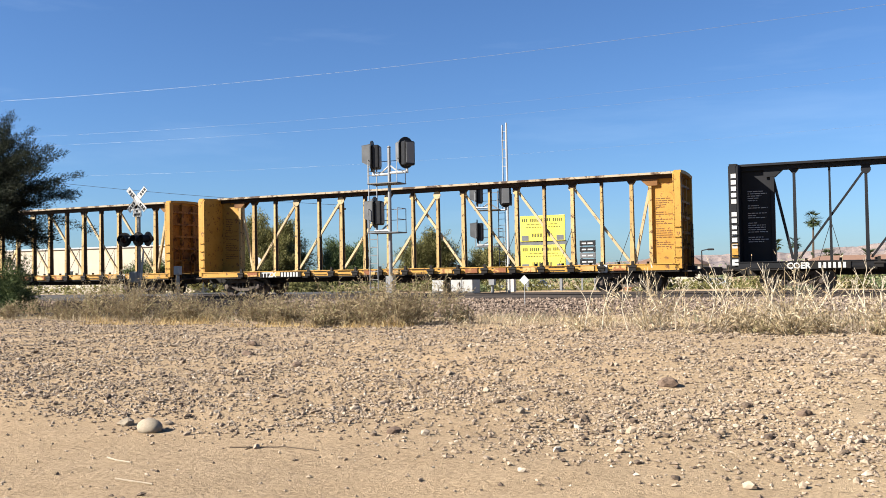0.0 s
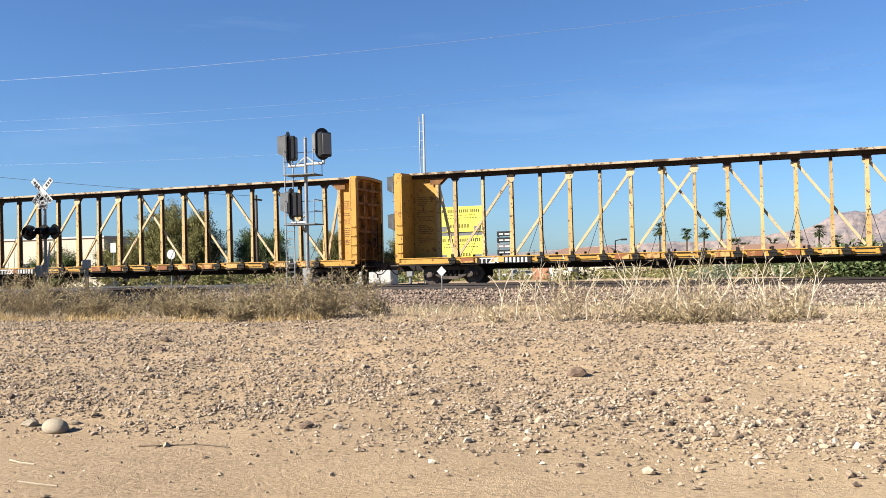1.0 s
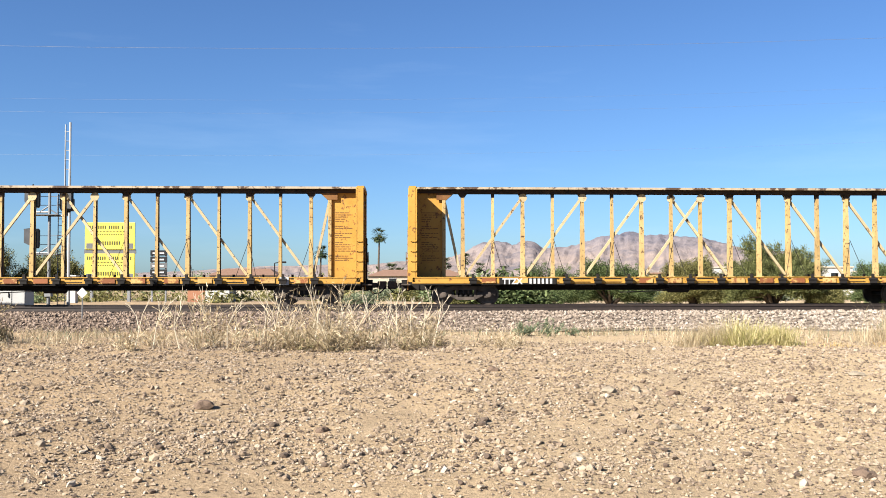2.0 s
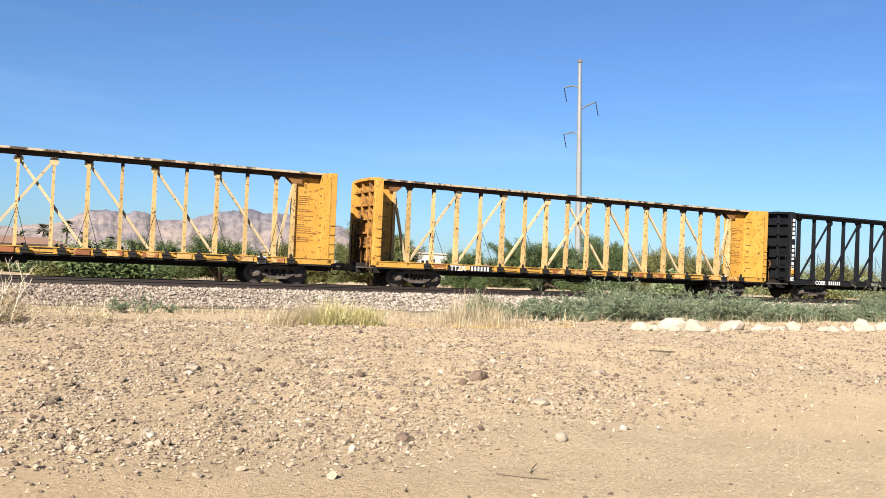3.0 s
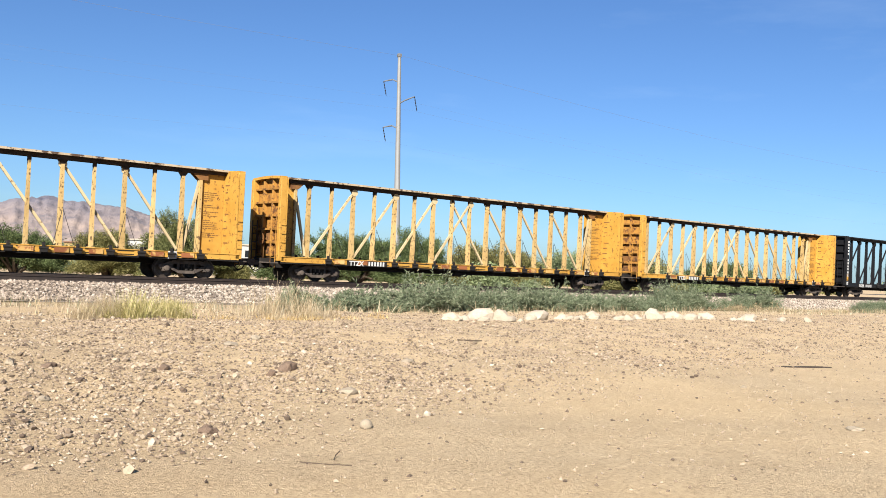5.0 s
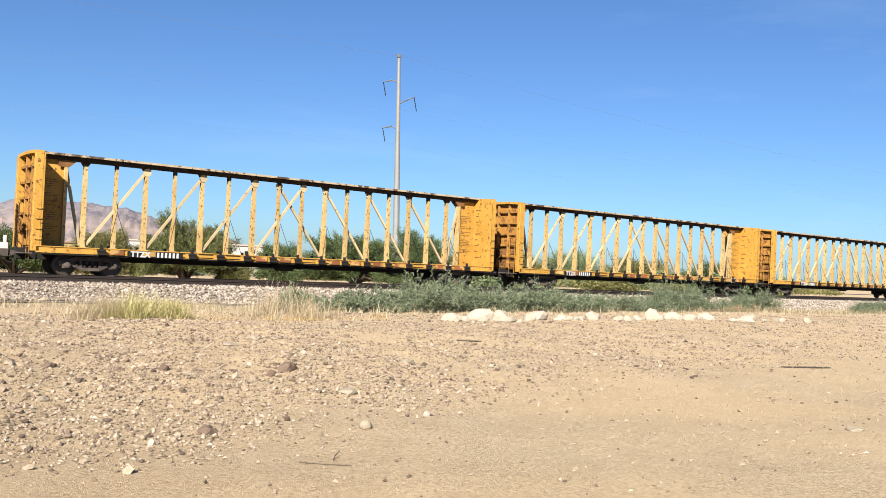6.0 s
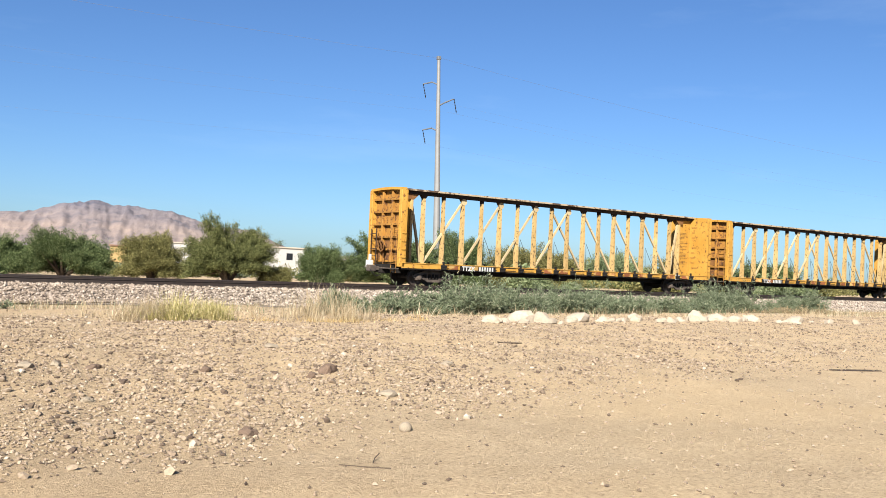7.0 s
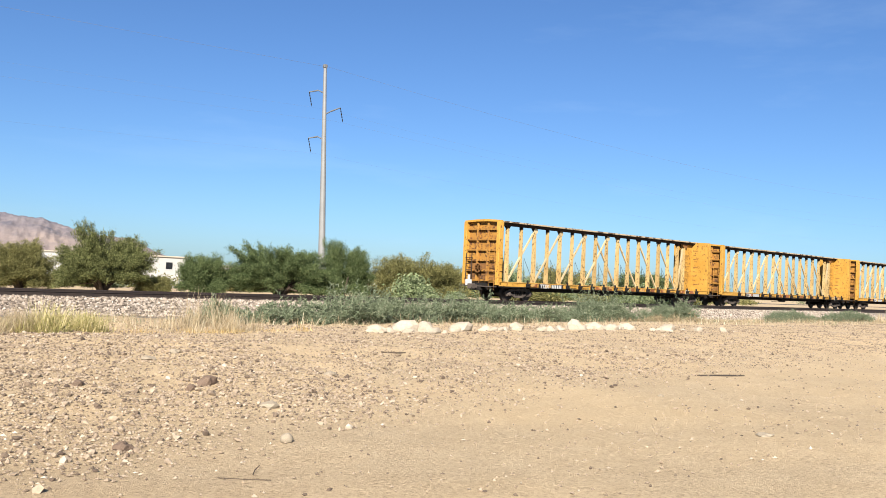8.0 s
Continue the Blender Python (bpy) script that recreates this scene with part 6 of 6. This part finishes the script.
t = thing("gate_pillar", "white square roadside pillar", "pillar", pose(-20.2, 56, gz(-20.2, 56)))
part("shaft", B((-0.22, 0.22, -0.22, 0.22, 0, 1.6)), STUCCO, t, bevel=0.02)
part("cap", B((-0.28, 0.28, -0.28, 0.28, 1.6, 1.7)), STUCCO, t, bevel=0.02)
t = thing("street_lamp", "slim dark street lamp with a bent arm", "street lamp", pose(-10.8, 75, gz(-10.8, 75)))
bm = bmesh.new()
tube(bm, (0, 0, 0), (0, 0, 3.1), 0.06, 0.045, 8)
tube(bm, (0, 0, 3.1), (0.6, 0, 3.2), 0.04, n=6)
part("post", bm, UNDER, t)
part("lantern", B((0.45, 0.95, -0.12, 0.12, 3.1, 3.25)), UNDER, t, bevel=0.03)

# roads beyond the tracks and at the crossing
ROAD_Z = gz(0, 165) + 0.06
road = tagged(new("road", finish(B((-700, 900, 160.0, 169.5, ROAD_Z - 0.3, ROAD_Z)), "road", ASPHALT)), "grey asphalt road running behind the tracks", "road", kind="structure")
bm = bmesh.new()
pts = [(-40.5, 15.5), (-40.5, 20.0), (-40.5, 24.0), (-40.5, 27.6)]
rowsv = []
for (x, y) in pts:
    rowsv.append([bm.verts.new((xx, y, max(gz(xx, y), gz(xx + 1, y)) + 0.045)) for xx in np.linspace(-44, -24.5, 14)])
for ra, rb in zip(rowsv, rowsv[1:]):
    for k in range(13):
        bm.faces.new([ra[k], ra[k + 1], rb[k + 1], rb[k]])
solid("crossing_road", bm, ASPHALT, "worn grey asphalt approach to the level crossing", "road", kind="structure")


bm = bmesh.new()
rowsv = [[bm.verts.new((xx - 0.18 * (y - 42), y, gz(xx, y) + 0.05)) for xx in np.linspace(-46, -28, 8)] for y in np.linspace(41.8, 110, 24)]
for ra, rb in zip(rowsv, rowsv[1:]):
    for k in range(7):
        bm.faces.new([ra[k], ra[k + 1], rb[k + 1], rb[k]])
solid("far_road", bm, ASPHALT, "grey asphalt road leading away beyond the crossing", "road", kind="structure")
for y0, y1 in ((30.75, 31.45), (31.62, 32.98), (33.12, 35.85), (36.05, 37.4), (37.55, 38.3)):
    solid("crossing_panel", B((-44, -27.8, y0, y1, 0.2, 0.375 if y0 > 33.5 else 0.47)), ASPHALT, "dark rubber and asphalt crossing panel between the rails", "crossing panel", group="crossing panels", kind="structure", bevel=0.01)


# ---- road traffic ----
def vehicle(name, label, style):
    t = thing(name, label, "car", group="cars on the far road")
    L, h = (5.2, 1.75) if style == "pickup" else (4.7, 1.7) if style == "suv" else (4.6, 1.42)
    bm = bmesh.new()
    top = 0.95
    prof = [(-L / 2, 0.35), (-L / 2 + 0.05, top - 0.1), (-L / 2 + 0.25, top), (L / 2 - 1.2, top), (L / 2 - 0.15, top - 0.16), (L / 2, 0.6), (L / 2 - 0.05, 0.35)]
    a = [bm.verts.new((x, -0.88, z)) for x, z in prof]
    b = [bm.verts.new((x, 0.88, z)) for x, z in prof]
    for k in range(len(prof)):
        j = (k + 1) % len(prof)
        bm.faces.new([a[k], a[j], b[j], b[k]])
    bm.faces.new(a)
    bm.faces.new(b[::-1])
    part("body", bm, CARWHITE, t, "white painted body", 0.05)
    c0, c1 = {"pickup": (-0.4, 1.5), "suv": (-2.2, 1.3), "sedan": (-1.7, 1.3)}[style]
    bm = bmesh.new()
    lo = [(c0, -0.84, top - 0.02), (c1, -0.84, top - 0.02), (c1, 0.84, top - 0.02), (c0, 0.84, top - 0.02)]
    hi = [(c0 + 0.3, -0.68, h), (c1 - 0.75, -0.68, h), (c1 - 0.75, 0.68, h), (c0 + 0.3, 0.68, h)]
    vv = [bm.verts.new(c) for c in lo + hi]
    for ff in ((0, 1, 5, 4), (1, 2, 6, 5), (2, 3, 7, 6), (3, 0, 4, 7), (4, 5, 6, 7)):
        bm.faces.new([vv[k] for k in ff])
    part("windows", bm, GLASS, t, "dark cabin glass")
    part("roof", B((c0 + 0.28, c1 - 0.7, -0.7, 0.7, h - 0.03, h + 0.05)), CARWHITE, t, bevel=0.03)
    for x in (-L / 2 + 0.9, L / 2 - 0.9):
        for y in (-0.82, 0.82):
            bm = bmesh.new()
            lathe(bm, [(-0.1, 0.2), (-0.1, 0.31), (-0.07, 0.34), (0.07, 0.34), (0.1, 0.31), (0.1, 0.2)], "y", 18)
            wh = part("wheel", bm, TYRE, t, "black tyre", at=pose(x, y, 0.34))
            bm = bmesh.new()
            lathe(bm, [(-0.104, 0.19), (0.104, 0.19)], "y", 12)
            part("rim", bm, STEEL, wh)
    for s in (-0.6, 0.6):
        part("headlight", B((L / 2 - 0.1, L / 2 - 0.02, s - 0.15, s + 0.15, 0.6, 0.74)), STEEL, t)
        part("tail_light", B((-L / 2 - 0.005, -L / 2 + 0.06, s - 0.15, s + 0.15, 0.65, 0.85)), LENS, t)
    return t


TRAFFIC = [(vehicle("suv", "white sport utility vehicle driving on the far road", "suv"), -20.5, 24.0), (vehicle("pickup_truck", "white pickup truck driving on the far road", "pickup"), -53.3, 10.6),
           (vehicle("sedan", "white sedan driving on the far road", "sedan"), -62.8, 23.0)]


# ---- what moves ----
def car_pose(k, t):
    return pose(S0 + SPEED * t + SLOW * t * t + k * PITCH + HALF, TRACK_Y, RAIL_Z)


def motions():
    for ob, x0, v in TRAFFIC:
        walk(ob, [(t, pose(x0 + v * t, 165.0, ROAD_Z)) for t in range(9)])
    for k, car in CARS:
        walk(car, [(t, car_pose(k, t)) for t in range(9)])
        for o in car.children_recursive:
            if o.name.startswith("wheelset"):
                x = o.location.x
                rows_ = []
                for i in range(241):
                    t = i / FPS
                    rows_.append((t, pose(x, 0, 0.42, 0, math.degrees((SPEED * t + SLOW * t * t) / 0.42) % 360, 0)))
                walk(o, rows_)


motions()
